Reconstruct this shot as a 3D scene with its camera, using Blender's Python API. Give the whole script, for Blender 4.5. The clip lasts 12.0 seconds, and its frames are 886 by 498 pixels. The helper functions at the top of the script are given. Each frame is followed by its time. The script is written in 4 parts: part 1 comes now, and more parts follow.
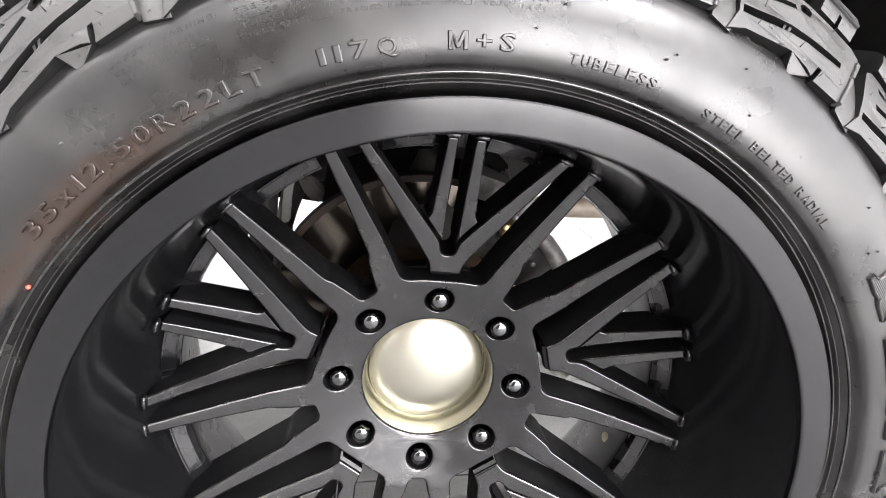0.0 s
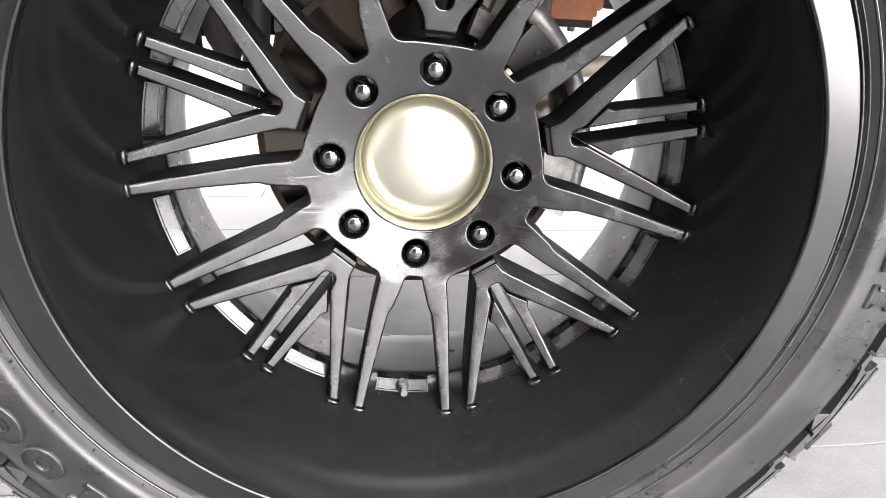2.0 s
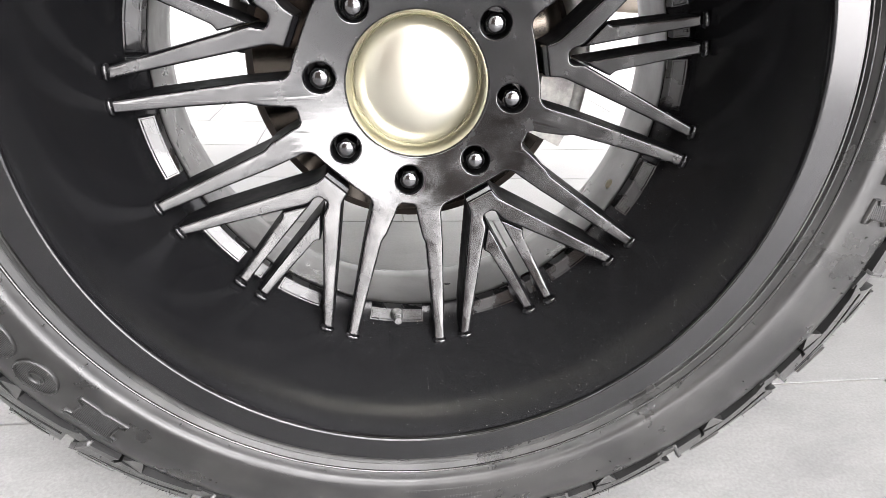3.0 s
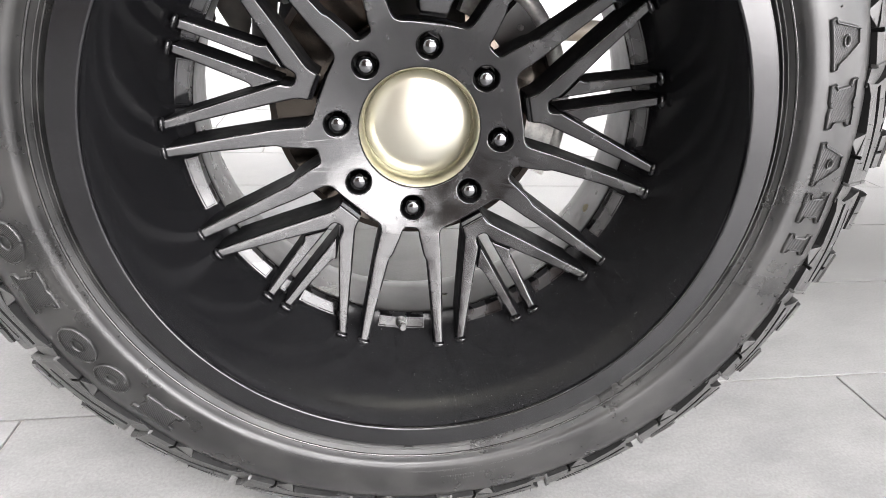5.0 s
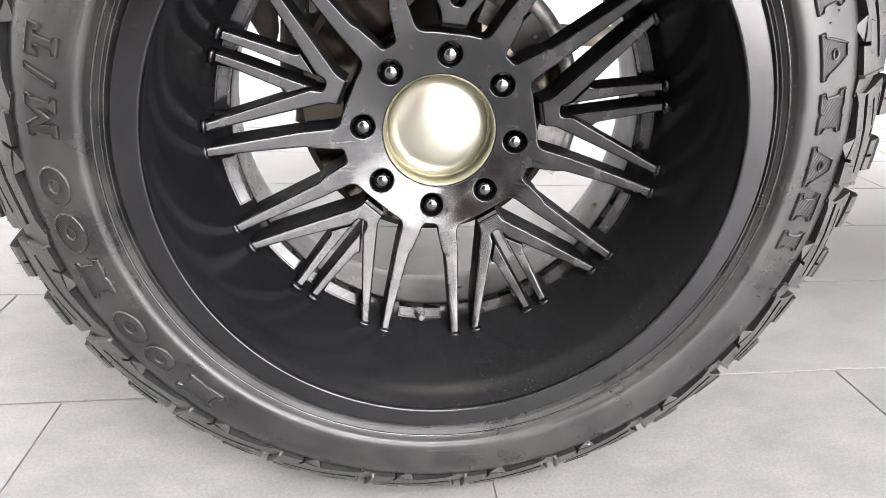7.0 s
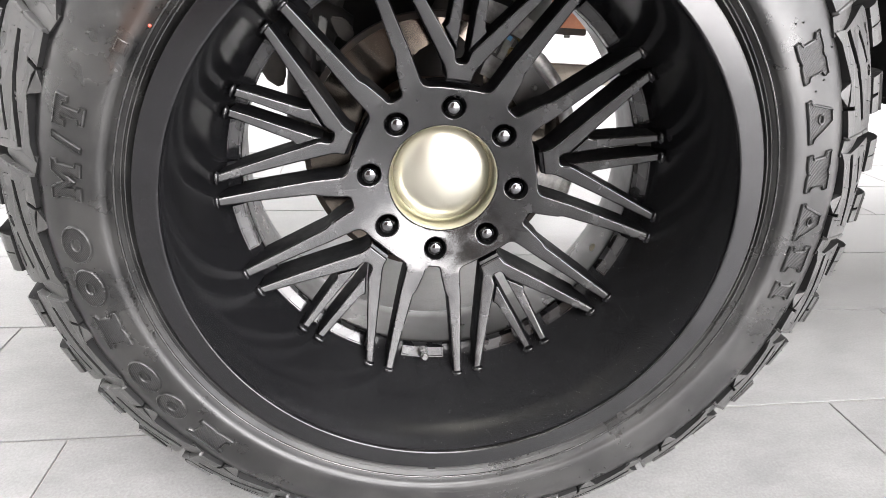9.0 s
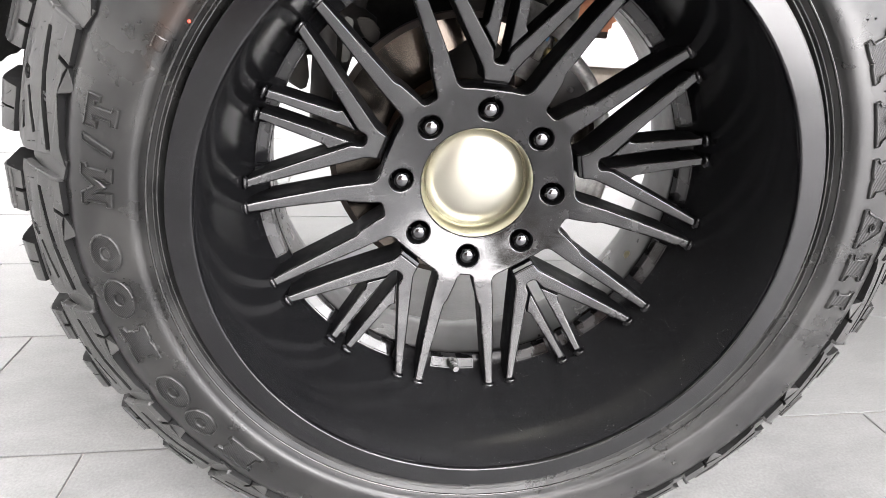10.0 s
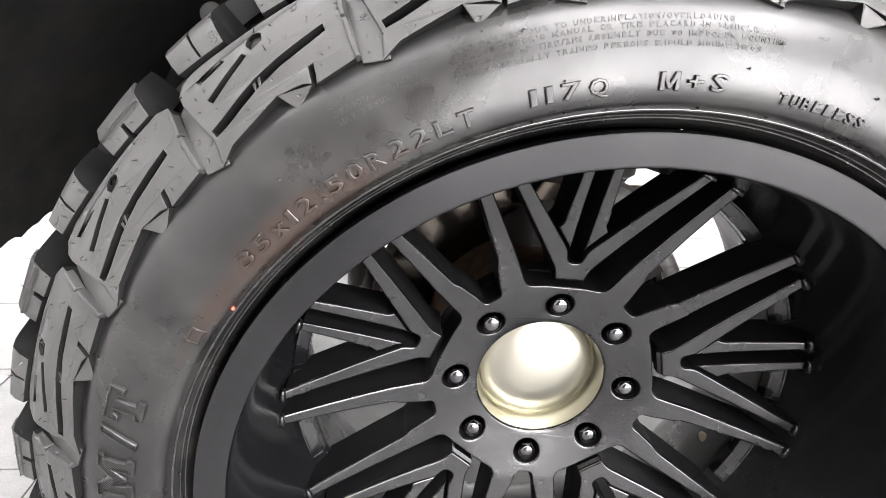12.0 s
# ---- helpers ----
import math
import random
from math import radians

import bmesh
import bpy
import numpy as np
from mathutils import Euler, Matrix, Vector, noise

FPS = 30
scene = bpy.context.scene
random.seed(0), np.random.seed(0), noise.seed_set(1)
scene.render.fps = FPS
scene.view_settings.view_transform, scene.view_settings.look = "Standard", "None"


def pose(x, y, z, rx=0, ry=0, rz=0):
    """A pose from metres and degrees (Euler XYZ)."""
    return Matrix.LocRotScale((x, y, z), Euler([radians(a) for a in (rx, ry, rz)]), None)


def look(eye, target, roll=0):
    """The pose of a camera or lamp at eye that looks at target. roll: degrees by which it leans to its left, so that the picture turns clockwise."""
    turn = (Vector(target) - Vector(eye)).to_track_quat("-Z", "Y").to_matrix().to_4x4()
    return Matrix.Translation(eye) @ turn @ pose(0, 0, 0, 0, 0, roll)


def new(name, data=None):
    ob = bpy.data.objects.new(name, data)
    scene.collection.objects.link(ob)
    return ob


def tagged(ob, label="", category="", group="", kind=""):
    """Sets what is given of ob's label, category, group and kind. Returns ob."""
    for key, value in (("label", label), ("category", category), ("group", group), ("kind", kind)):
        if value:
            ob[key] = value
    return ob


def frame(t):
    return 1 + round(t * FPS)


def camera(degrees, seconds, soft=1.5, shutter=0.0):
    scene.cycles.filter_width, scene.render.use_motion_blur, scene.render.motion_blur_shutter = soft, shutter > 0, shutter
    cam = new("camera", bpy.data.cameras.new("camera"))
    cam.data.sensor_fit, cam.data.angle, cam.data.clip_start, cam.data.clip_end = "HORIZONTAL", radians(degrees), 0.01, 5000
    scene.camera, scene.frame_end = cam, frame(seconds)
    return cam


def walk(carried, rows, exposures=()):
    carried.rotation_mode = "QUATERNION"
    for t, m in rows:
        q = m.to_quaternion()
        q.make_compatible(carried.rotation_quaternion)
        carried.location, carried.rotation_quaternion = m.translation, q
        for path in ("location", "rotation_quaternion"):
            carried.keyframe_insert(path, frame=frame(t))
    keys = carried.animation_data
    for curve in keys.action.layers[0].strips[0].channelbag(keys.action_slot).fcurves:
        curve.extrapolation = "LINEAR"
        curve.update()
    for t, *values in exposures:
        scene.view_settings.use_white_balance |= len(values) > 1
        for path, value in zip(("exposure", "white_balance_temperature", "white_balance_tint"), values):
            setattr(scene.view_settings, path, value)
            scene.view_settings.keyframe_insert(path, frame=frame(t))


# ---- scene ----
cam = camera(77.5, 12.0, soft=0.7)
PATH = [
    (0, (-0.0610, -0.2627, 0.7268), (0.2011, 1.6193, 0.1028), 3.34),
    (0.5, (-0.0553, -0.2865, 0.7058), (0.1264, 1.6031, 0.0762), 3.02),
    (1, (-0.0424, -0.2951, 0.6724), (0.1288, 1.5851, 0.0125), 3.03),
    (1.5, (-0.0480, -0.3011, 0.6037), (0.1496, 1.5789, -0.0495), 3.22),
    (2, (-0.0365, -0.2967, 0.5542), (0.1705, 1.5419, -0.2053), 3.26),
    (2.5, (-0.0285, -0.3000, 0.5184), (0.1700, 1.4956, -0.3397), 3.35),
    (3, (-0.0302, -0.3041, 0.5216), (0.1808, 1.4732, -0.3709), 3.41),
    (5, (-0.0430, -0.3743, 0.5867), (0.1822, 1.3933, -0.3215), 3.61),
    (5.5, (-0.0501, -0.3803, 0.6010), (0.1728, 1.3799, -0.3220), 3.77),
    (6, (-0.0477, -0.3877, 0.5997), (0.1547, 1.3775, -0.3185), 3.70),
    (6.5, (-0.0524, -0.3958, 0.5913), (0.1513, 1.3602, -0.3441), 3.77),
    (7, (-0.0596, -0.4140, 0.6010), (0.1392, 1.3546, -0.3114), 3.64),
    (7.5, (-0.0663, -0.4216, 0.6196), (0.1324, 1.3528, -0.2815), 3.59),
    (9.5, (-0.0776, -0.4052, 0.6410), (0.1400, 1.3915, -0.2103), 3.85),
    (10, (-0.1090, -0.3876, 0.6298), (0.1050, 1.4121, -0.2159), 3.76),
    (10.5, (-0.1469, -0.3797, 0.6535), (0.0037, 1.4202, -0.2054), 3.73),
    (11, (-0.1513, -0.3689, 0.6928), (-0.0081, 1.4493, -0.1280), 3.71),
    (11.5, (-0.1433, -0.3135, 0.7393), (-0.0031, 1.5203, -0.0466), 3.69),
    (12, (-0.1509, -0.2480, 0.7597), (0.0047, 1.5994, 0.0094), 3.72),
]
walk(cam, [(t, look(eye, target, roll)) for t, eye, target, roll in PATH], exposures=[(t, stops, 6620, 14) for t, stops in ((0, 0.09), (1, 0.22), (2, 0.21), (3, 0.03), (5, -0.09), (7, -0.07), (10, -0.02), (11, 0.0), (12, 0.06))])

# ---- world and light ----
world = bpy.data.worlds.new("day_sky")
world.use_nodes = True
sky = world.node_tree.nodes.new("ShaderNodeTexSky")
sky.sky_type, sky.sun_disc = "NISHITA", False
sky.sun_elevation, sky.sun_rotation = radians(40), radians(180)
world.node_tree.links.new(sky.outputs[0], world.node_tree.nodes["Background"].inputs[0])
world.node_tree.nodes["Background"].inputs[1].default_value = 0.12
scene.world = world


def area_lamp(name, at, target, sx, sy, watts, color=(1, 1, 1)):
    data = bpy.data.lights.new(name, "AREA")
    data.shape, data.size, data.size_y, data.energy, data.color = "RECTANGLE", sx, sy, watts, color
    ob = new(name, data)
    ob.matrix_world = look(at, target)
    return ob


ROOM_X0, ROOM_X1, ROOM_Y0, ROOM_Y1, ROOM_H = -3.6, 3.4, -3.2, 6.0, 3.0
# unseen ceiling panels added to light wheel and floor: place and power
PANELS = [(-1.4, -1.75, 14), (0.35, -1.75, 60), (2.0, -1.75, 75), (-1.4, -2.75, 8), (0.7, -2.75, 100), (2.2, -2.75, 120), (-2.3, 0.0, 90), (-2.3, 1.4, 80), (2.75, 1.4, 58),
          (-1.6, 3.4, 105), (2.3, 3.4, 105), (-1.6, 5.0, 110), (0.5, 5.0, 110), (2.3, 5.0, 110)]
for px, py, watts in PANELS:
    area_lamp("ceiling_lamp", (px, py, ROOM_H - 0.065), (px, py + 1e-4, 0), 1.2, 0.6, watts, (0.98, 0.99, 1.0))
# daylight through the glass shop front behind the camera
area_lamp("opening_lamp", (1.70, ROOM_Y0 + 0.01, 0.78), (1.70, 0, 0.78), 3.0, 1.48, 300, (0.985, 0.99, 1.0))
# added side lamp without known source, brightens the lip's and tyre's right
area_lamp("opening_lamp", (ROOM_X1 - 0.01, -1.7, 1.34), (0, -1.7, 1.34), 2.2, 2.6, 115, (0.985, 0.99, 1.0))


# ---- materials ----
def material(name, base, rough=0.5, metal=0.0, spec=0.5):
    m = bpy.data.materials.new(name)
    m.use_nodes = True
    b = m.node_tree.nodes["Principled BSDF"]
    b.inputs["Base Color"].default_value = (*base, 1)
    b.inputs["Roughness"].default_value = rough
    b.inputs["Metallic"].default_value = metal
    b.inputs["Specular IOR Level"].default_value = spec
    return m, m.node_tree.nodes, m.node_tree.links, b


def tex(nodes, links, scale, detail=4.0, rough=0.6, coords="Object"):
    tc = nodes.new("ShaderNodeTexCoord")
    n = nodes.new("ShaderNodeTexNoise")
    n.inputs["Scale"].default_value, n.inputs["Detail"].default_value, n.inputs["Roughness"].default_value = scale, detail, rough
    links.new(tc.outputs[coords], n.inputs["Vector"])
    return n


def ramp(nodes, links, source, stops):
    r = nodes.new("ShaderNodeValToRGB")
    els = r.color_ramp.elements
    while len(els) < len(stops):
        els.new(0.5)
    for e, (pos, col) in zip(els, stops):
        e.position, e.color = pos, (col if len(col) == 4 else (*col, 1))
    links.new(source, r.inputs["Fac"])
    return r


def bump(nodes, links, source, bsdf, strength, dist):
    b = nodes.new("ShaderNodeBump")
    b.inputs["Strength"].default_value, b.inputs["Distance"].default_value = strength, dist
    links.new(source, b.inputs["Height"])
    links.new(b.outputs["Normal"], bsdf.inputs["Normal"])
    return b


def vary(name, a, b, scale, rough=(0.4, 0.5), metal=0.0, bump_scale=400, bump_strength=0.1, bump_dist=0.0005, spec=0.5, lo=0.35, hi=0.65):
    """A material whose colour and gloss vary at a coarse and a fine scale."""
    m, n, l, p = material(name, a, rough[0], metal, spec)
    coarse, fine = tex(n, l, scale, 5), tex(n, l, bump_scale, 3)
    c = ramp(n, l, coarse.outputs["Fac"], [(lo, a), (hi, b)])
    l.new(c.outputs["Color"], p.inputs["Base Color"])
    g = ramp(n, l, coarse.outputs["Fac"], [(lo, (rough[0],) * 3), (hi, (rough[1],) * 3)])
    l.new(g.outputs["Color"], p.inputs["Roughness"])
    bump(n, l, fine.outputs["Fac"], p, bump_strength, bump_dist)
    return m


def speckled(name, a, b, rough, dust, scale=520):
    """Satin black paint with scuffs, bright dust specks and a sheen painted into the colour."""
    m, n, l, p = material(name, a, rough, 0.0, 0.22)
    coarse = tex(n, l, 24, 6, 0.7)
    c = ramp(n, l, coarse.outputs["Fac"], [(0.4, a), (0.75, b)])
    v = n.new("ShaderNodeTexVoronoi")
    v.inputs["Scale"].default_value = scale
    l.new(coarse.id_data.nodes["Texture Coordinate"].outputs["Object"], v.inputs["Vector"])
    keep = tex(n, l, 900, 1)
    spot = ramp(n, l, v.outputs["Distance"], [(0.09, (1, 1, 1)), (0.15, (0, 0, 0))])
    some = ramp(n, l, v.outputs["Color"], [(1 - dust, (0, 0, 0)), (1 - dust + 0.02, (1, 1, 1))])
    mul = n.new("ShaderNodeMath")
    mul.operation = "MULTIPLY"
    l.new(spot.outputs["Color"], mul.inputs[0])
    l.new(some.outputs["Color"], mul.inputs[1])
    # dust specks lie mostly on the lower half, thicker towards the truck's tail
    side = n.new("ShaderNodeVectorMath")
    side.operation = "DOT_PRODUCT"
    side.inputs[1].default_value = (-0.58, 0, 0.81)
    l.new(coarse.id_data.nodes["Texture Coordinate"].outputs["Object"], side.inputs[0])
    dust_sheen = n.new("ShaderNodeMapRange")
    dust_sheen.inputs["From Min"].default_value, dust_sheen.inputs["From Max"].default_value = -0.06, -0.24
    dust_sheen.inputs["To Min"].default_value = 0.12
    l.new(side.outputs["Value"], dust_sheen.inputs["Value"])
    mul2 = n.new("ShaderNodeMath")
    mul2.operation = "MULTIPLY"
    l.new(mul.outputs[0], mul2.inputs[0])
    l.new(dust_sheen.outputs[0], mul2.inputs[1])
    mix = n.new("ShaderNodeMixRGB")
    mix.inputs["Color2"].default_value = (0.27, 0.27, 0.265, 1)
    l.new(mul2.outputs[0], mix.inputs["Fac"])
    # grainy grey veil: the lower barrel's satin sheen painted into the colour
    veil_grain = tex(n, l, 1500, 2, 0.7)
    film = n.new("ShaderNodeMath")
    film.operation = "MULTIPLY"
    l.new(ramp(n, l, veil_grain.outputs["Fac"], [(0.42, (0, 0, 0)), (0.75, (0.17, 0.17, 0.17))]).outputs["Color"], film.inputs[0])
    l.new(dust_sheen.outputs[0], film.inputs[1])
    sheened = n.new("ShaderNodeMixRGB")
    sheened.inputs["Color2"].default_value = (0.17, 0.17, 0.175, 1)
    l.new(film.outputs[0], sheened.inputs["Fac"])
    l.new(c.outputs["Color"], sheened.inputs["Color1"])
    l.new(sheened.outputs["Color"], mix.inputs["Color1"])
    l.new(mix.outputs["Color"], p.inputs["Base Color"])
    g = ramp(n, l, coarse.outputs["Fac"], [(0.35, (rough,) * 3), (0.8, (rough + 0.05,) * 3)])
    l.new(g.outputs["Color"], p.inputs["Roughness"])
    bump(n, l, keep.outputs["Fac"], p, 0.04, 0.0004)
    return m


M_PAINT = vary("satin_black_paint", (0.003, 0.003, 0.0035), (0.006, 0.006, 0.0066), 30, (0.12, 0.30), 0.0, 1500, 0.03, 0.0003, 0.72, 0.40, 0.62)


def scuff(m):
    """Pale smears of handling on the paint."""
    n, l = m.node_tree.nodes, m.node_tree.links
    p = n["Principled BSDF"]
    where, grain = tex(n, l, 17, 3, 0.5), tex(n, l, 130, 6, 0.75)
    a = ramp(n, l, where.outputs["Fac"], [(0.57, (0, 0, 0)), (0.68, (1, 1, 1))])
    b = ramp(n, l, grain.outputs["Fac"], [(0.50, (0, 0, 0)), (0.66, (1, 1, 1))])
    f = n.new("ShaderNodeMath")
    f.operation = "MULTIPLY"
    l.new(a.outputs["Color"], f.inputs[0])
    l.new(b.outputs["Color"], f.inputs[1])
    mix = n.new("ShaderNodeMixRGB")
    mix.inputs["Color2"].default_value = (0.030, 0.030, 0.031, 1)
    l.new(p.inputs["Base Color"].links[0].from_socket, mix.inputs["Color1"])
    l.new(f.outputs[0], mix.inputs["Fac"])
    l.new(mix.outputs["Color"], p.inputs["Base Color"])


scuff(M_PAINT)
M_MATT = vary("matt_black_paint", (0.0045, 0.0045, 0.005), (0.007, 0.007, 0.0076), 60, (0.55, 0.7), 0.0, 900, 0.2, 0.0004, 0.1)
M_INNER = vary("dusty_black_inner_barrel", (0.0045, 0.0045, 0.0043), (0.010, 0.0098, 0.009), 16, (0.26, 0.42), 0.0, 500, 0.1, 0.0004, 0.4)
M_BARREL = speckled("satin_black_barrel_paint", (0.0050, 0.0050, 0.0056), (0.0070, 0.0070, 0.0075), 0.15, 0.32, 330)
M_LIP = vary("satin_black_lip_paint", (0.0022, 0.0022, 0.0028), (0.0036, 0.0036, 0.0043), 18, (0.13, 0.20), 0.0, 1800, 0.03, 0.0003, 0.56)
M_CHROME = vary("black_chrome", (0.085, 0.085, 0.089), (0.15, 0.15, 0.155), 160, (0.08, 0.15), 1.0, 600, 0.05, 0.0003)
M_CAP = vary("pale_gold_zinc_plate", (0.46, 0.447, 0.378), (0.49, 0.477, 0.405), 9, (0.29, 0.32), 1.0, 900, 0.01, 0.0002)
M_DISC = vary("worn_brake_steel", (0.024, 0.018, 0.014), (0.095, 0.084, 0.073), 7, (0.08, 0.15), 1.0, 900, 0.01, 0.0002)
M_RUST = vary("rusted_steel", (0.11, 0.06, 0.035), (0.20, 0.14, 0.09), 60, (0.6, 0.8), 0.2, 300, 0.5, 0.001)
M_SOOT = vary("dark_rusted_steel", (0.012, 0.008, 0.006), (0.034, 0.022, 0.015), 70, (0.6, 0.8), 0.1, 300, 0.5, 0.001)
M_CAST = vary("cast_iron", (0.09, 0.087, 0.083), (0.24, 0.232, 0.222), 60, (0.5, 0.7), 0.4, 500, 0.4, 0.0008)
M_ROLLED = vary("bright_rough_casting", (0.26, 0.255, 0.245), (0.52, 0.51, 0.49), 70, (0.35, 0.55), 0.5, 260, 0.6, 0.0012)
M_BRASS = vary("brass_fitting", (0.55, 0.42, 0.2), (0.65, 0.52, 0.3), 80, (0.25, 0.4), 1.0)
M_BLUE = material("blue_paint_dab", (0.05, 0.22, 0.42), 0.5)[0]
M_ORANGE = vary("orange_bush", (0.42, 0.14, 0.06), (0.5, 0.2, 0.1), 60, (0.5, 0.7))
M_TUBE = vary("dusty_steel_tube", (0.30, 0.25, 0.20), (0.42, 0.37, 0.31), 30, (0.45, 0.65), 0.2)
M_DUSTY = vary("dusty_grey_casting", (0.018, 0.0165, 0.014), (0.055, 0.050, 0.043), 26, (0.6, 0.8), 0.0, 400, 0.4, 0.001)
M_GREY = vary("grey_green_dusty_paint", (0.12, 0.12, 0.112), (0.17, 0.17, 0.158), 22, (0.45, 0.6), 0.0, 500, 0.2, 0.0006)
M_PLASTIC = vary("black_textured_plastic", (0.006, 0.0062, 0.0066), (0.012, 0.0123, 0.013), 25, (0.5, 0.65), 0.0, 700, 0.3, 0.0008, 0.25)
M_FELT = vary("black_felt_liner", (0.008, 0.008, 0.0078), (0.018, 0.0172, 0.016), 30, (0.9, 1.0), 0.0, 900, 0.8, 0.002, 0.08)
M_CHASSIS = vary("dirty_black_chassis", (0.012, 0.012, 0.012), (0.035, 0.03, 0.026), 20, (0.5, 0.8), 0.0, 200, 0.4, 0.001)
M_WALL = vary("white_wall_paint", (0.78, 0.78, 0.77), (0.84, 0.84, 0.83), 3, (0.7, 0.85), 0.0, 300, 0.1, 0.0006)
M_CEIL = vary("white_ceiling_paint", (0.80, 0.80, 0.80), (0.85, 0.85, 0.85), 3, (0.8, 0.9))
M_TAUPE = vary("dark_taupe_wall_paint", (0.10, 0.075, 0.062), (0.13, 0.10, 0.085), 3, (0.6, 0.75), 0.0, 300, 0.1, 0.0006)
M_GROUT = vary("grey_grout", (0.24, 0.228, 0.208), (0.36, 0.342, 0.312), 20, (0.85, 0.95), 0.0, 600, 0.5, 0.001)
M_CREAM = vary("cream_paint", (0.30, 0.26, 0.16), (0.42, 0.37, 0.25), 120, (0.5, 0.6))
M_RED = material("red_dot_paint", (0.6, 0.08, 0.05), 0.5)[0]
M_PANEL = material("lamp_diffuser", (0.9, 0.9, 0.9), 0.4)[0]
M_PANEL.node_tree.nodes["Principled BSDF"].inputs["Emission Color"].default_value = (1, 1, 1, 1)
M_PANEL.node_tree.nodes["Principled BSDF"].inputs["Emission Strength"].default_value = 4.0
M_FRAME = vary("grey_aluminium", (0.5, 0.5, 0.5), (0.6, 0.6, 0.6), 20, (0.35, 0.5), 0.8)
M_BODY = vary("black_body_paint", (0.01, 0.01, 0.011), (0.012, 0.012, 0.013), 10, (0.15, 0.2))


def rubber():
    m, n, l, p = material("black_tyre_rubber", (0.03, 0.03, 0.03), 0.45, 0.0, 0.58)
    coarse, mid, fine = tex(n, l, 13, 5, 0.65), tex(n, l, 70, 4), tex(n, l, 1400, 3)
    c = ramp(n, l, mid.outputs["Fac"], [(0.3, (0.0065, 0.0065, 0.0065)), (0.7, (0.0095, 0.0094, 0.0091))])
    # brown bloom on one stretch of sidewall, with a brown reflection painted in
    tc = n.new("ShaderNodeTexCoord")
    axes = n.new("ShaderNodeSeparateXYZ")
    l.new(tc.outputs["Object"], axes.inputs[0])

    def maths(operation, a, b=0.0, c=0.0):
        q = n.new("ShaderNodeMath")
        q.operation = operation
        for k, v in enumerate((a, b, c)):
            if isinstance(v, float):
                q.inputs[k].default_value = v
            else:
                l.new(v, q.inputs[k])
        return q.outputs[0]

    across = maths("SQRT", maths("ADD", maths("POWER", axes.outputs["X"], 2.0), maths("POWER", axes.outputs["Z"], 2.0)))
    round_it = maths("ARCTAN2", axes.outputs["Z"], axes.outputs["X"])
    u = maths("DIVIDE", maths("ABSOLUTE", maths("SUBTRACT", across, 0.3115)), 0.0125)
    v = maths("POWER", maths("DIVIDE", maths("ABSOLUTE", maths("SUBTRACT", round_it, radians(138.0))), radians(17.0)), 2.0)
    patchy = tex(n, l, 46, 4, 0.6)
    edge = maths("MULTIPLY_ADD", patchy.outputs["Fac"], 2.2, maths("ADD", u, v))
    stain_reflection = ramp(n, l, maths("DIVIDE", edge, 4.0), [(0.40, (0.85, 0.85, 0.85)), (0.56, (0, 0, 0))])
    mix = n.new("ShaderNodeMixRGB")
    mix.inputs["Color2"].default_value = (0.0200, 0.0110, 0.0074, 1)
    l.new(stain_reflection.outputs["Color"], mix.inputs["Fac"])
    cloud = tex(n, l, 19, 3, 0.5)
    smear = ramp(n, l, cloud.outputs["Fac"], [(0.46, (0, 0, 0)), (0.60, (0.5, 0.5, 0.5))])
    film = n.new("ShaderNodeMixRGB")
    film.inputs["Color2"].default_value = (0.030, 0.0295, 0.028, 1)
    l.new(smear.outputs["Color"], film.inputs["Fac"])
    l.new(c.outputs["Color"], film.inputs["Color1"])
    l.new(film.outputs["Color"], mix.inputs["Color1"])
    l.new(mix.outputs["Color"], p.inputs["Base Color"])
    g = ramp(n, l, coarse.outputs["Fac"], [(0.36, (0.23,) * 3), (0.64, (0.42,) * 3)])
    l.new(g.outputs["Color"], p.inputs["Roughness"])
    bump(n, l, fine.outputs["Fac"], p, 0.05, 0.0004)
    return m


M_RUBBER = rubber()
M_BEAD = vary("shiny_moulded_rubber", (0.010, 0.010, 0.010), (0.018, 0.0178, 0.0172), 40, (0.12, 0.22), 0.0, 900, 0.03, 0.0003, 0.8)
M_TREAD = vary("dull_tread_rubber", (0.024, 0.024, 0.0235), (0.043, 0.0425, 0.041), 30, (0.34, 0.54), 0.0, 900, 0.2, 0.0006, 0.55)


def round_edges(m, radius):
    """Softened arrises on moulded rubber."""
    n, l = m.node_tree.nodes, m.node_tree.links
    bev = n.new("ShaderNodeBevel")
    bev.samples = 6
    bev.inputs["Radius"].default_value = radius
    for b in [b for b in n if b.bl_idname == "ShaderNodeBump"]:
        l.new(bev.outputs["Normal"], b.inputs["Normal"])


def dents(m, scale, low, high, strength, dist):
    """Sparse small pits and nicks over the fine grain."""
    n, l = m.node_tree.nodes, m.node_tree.links
    t = tex(n, l, scale, 2, 0.5)
    pit = ramp(n, l, t.outputs["Fac"], [(low, (0, 0, 0)), (high, (1, 1, 1))])
    b = n.new("ShaderNodeBump")
    b.inputs["Strength"].default_value, b.inputs["Distance"].default_value = strength, dist
    l.new(pit.outputs["Color"], b.inputs["Height"])
    p = n["Principled BSDF"]
    l.new(p.inputs["Normal"].links[0].from_socket, b.inputs["Normal"])
    l.new(b.outputs["Normal"], p.inputs["Normal"])


round_edges(M_TREAD, 0.0016)
dents(M_TREAD, 150, 0.27, 0.33, 0.5, 0.0012)
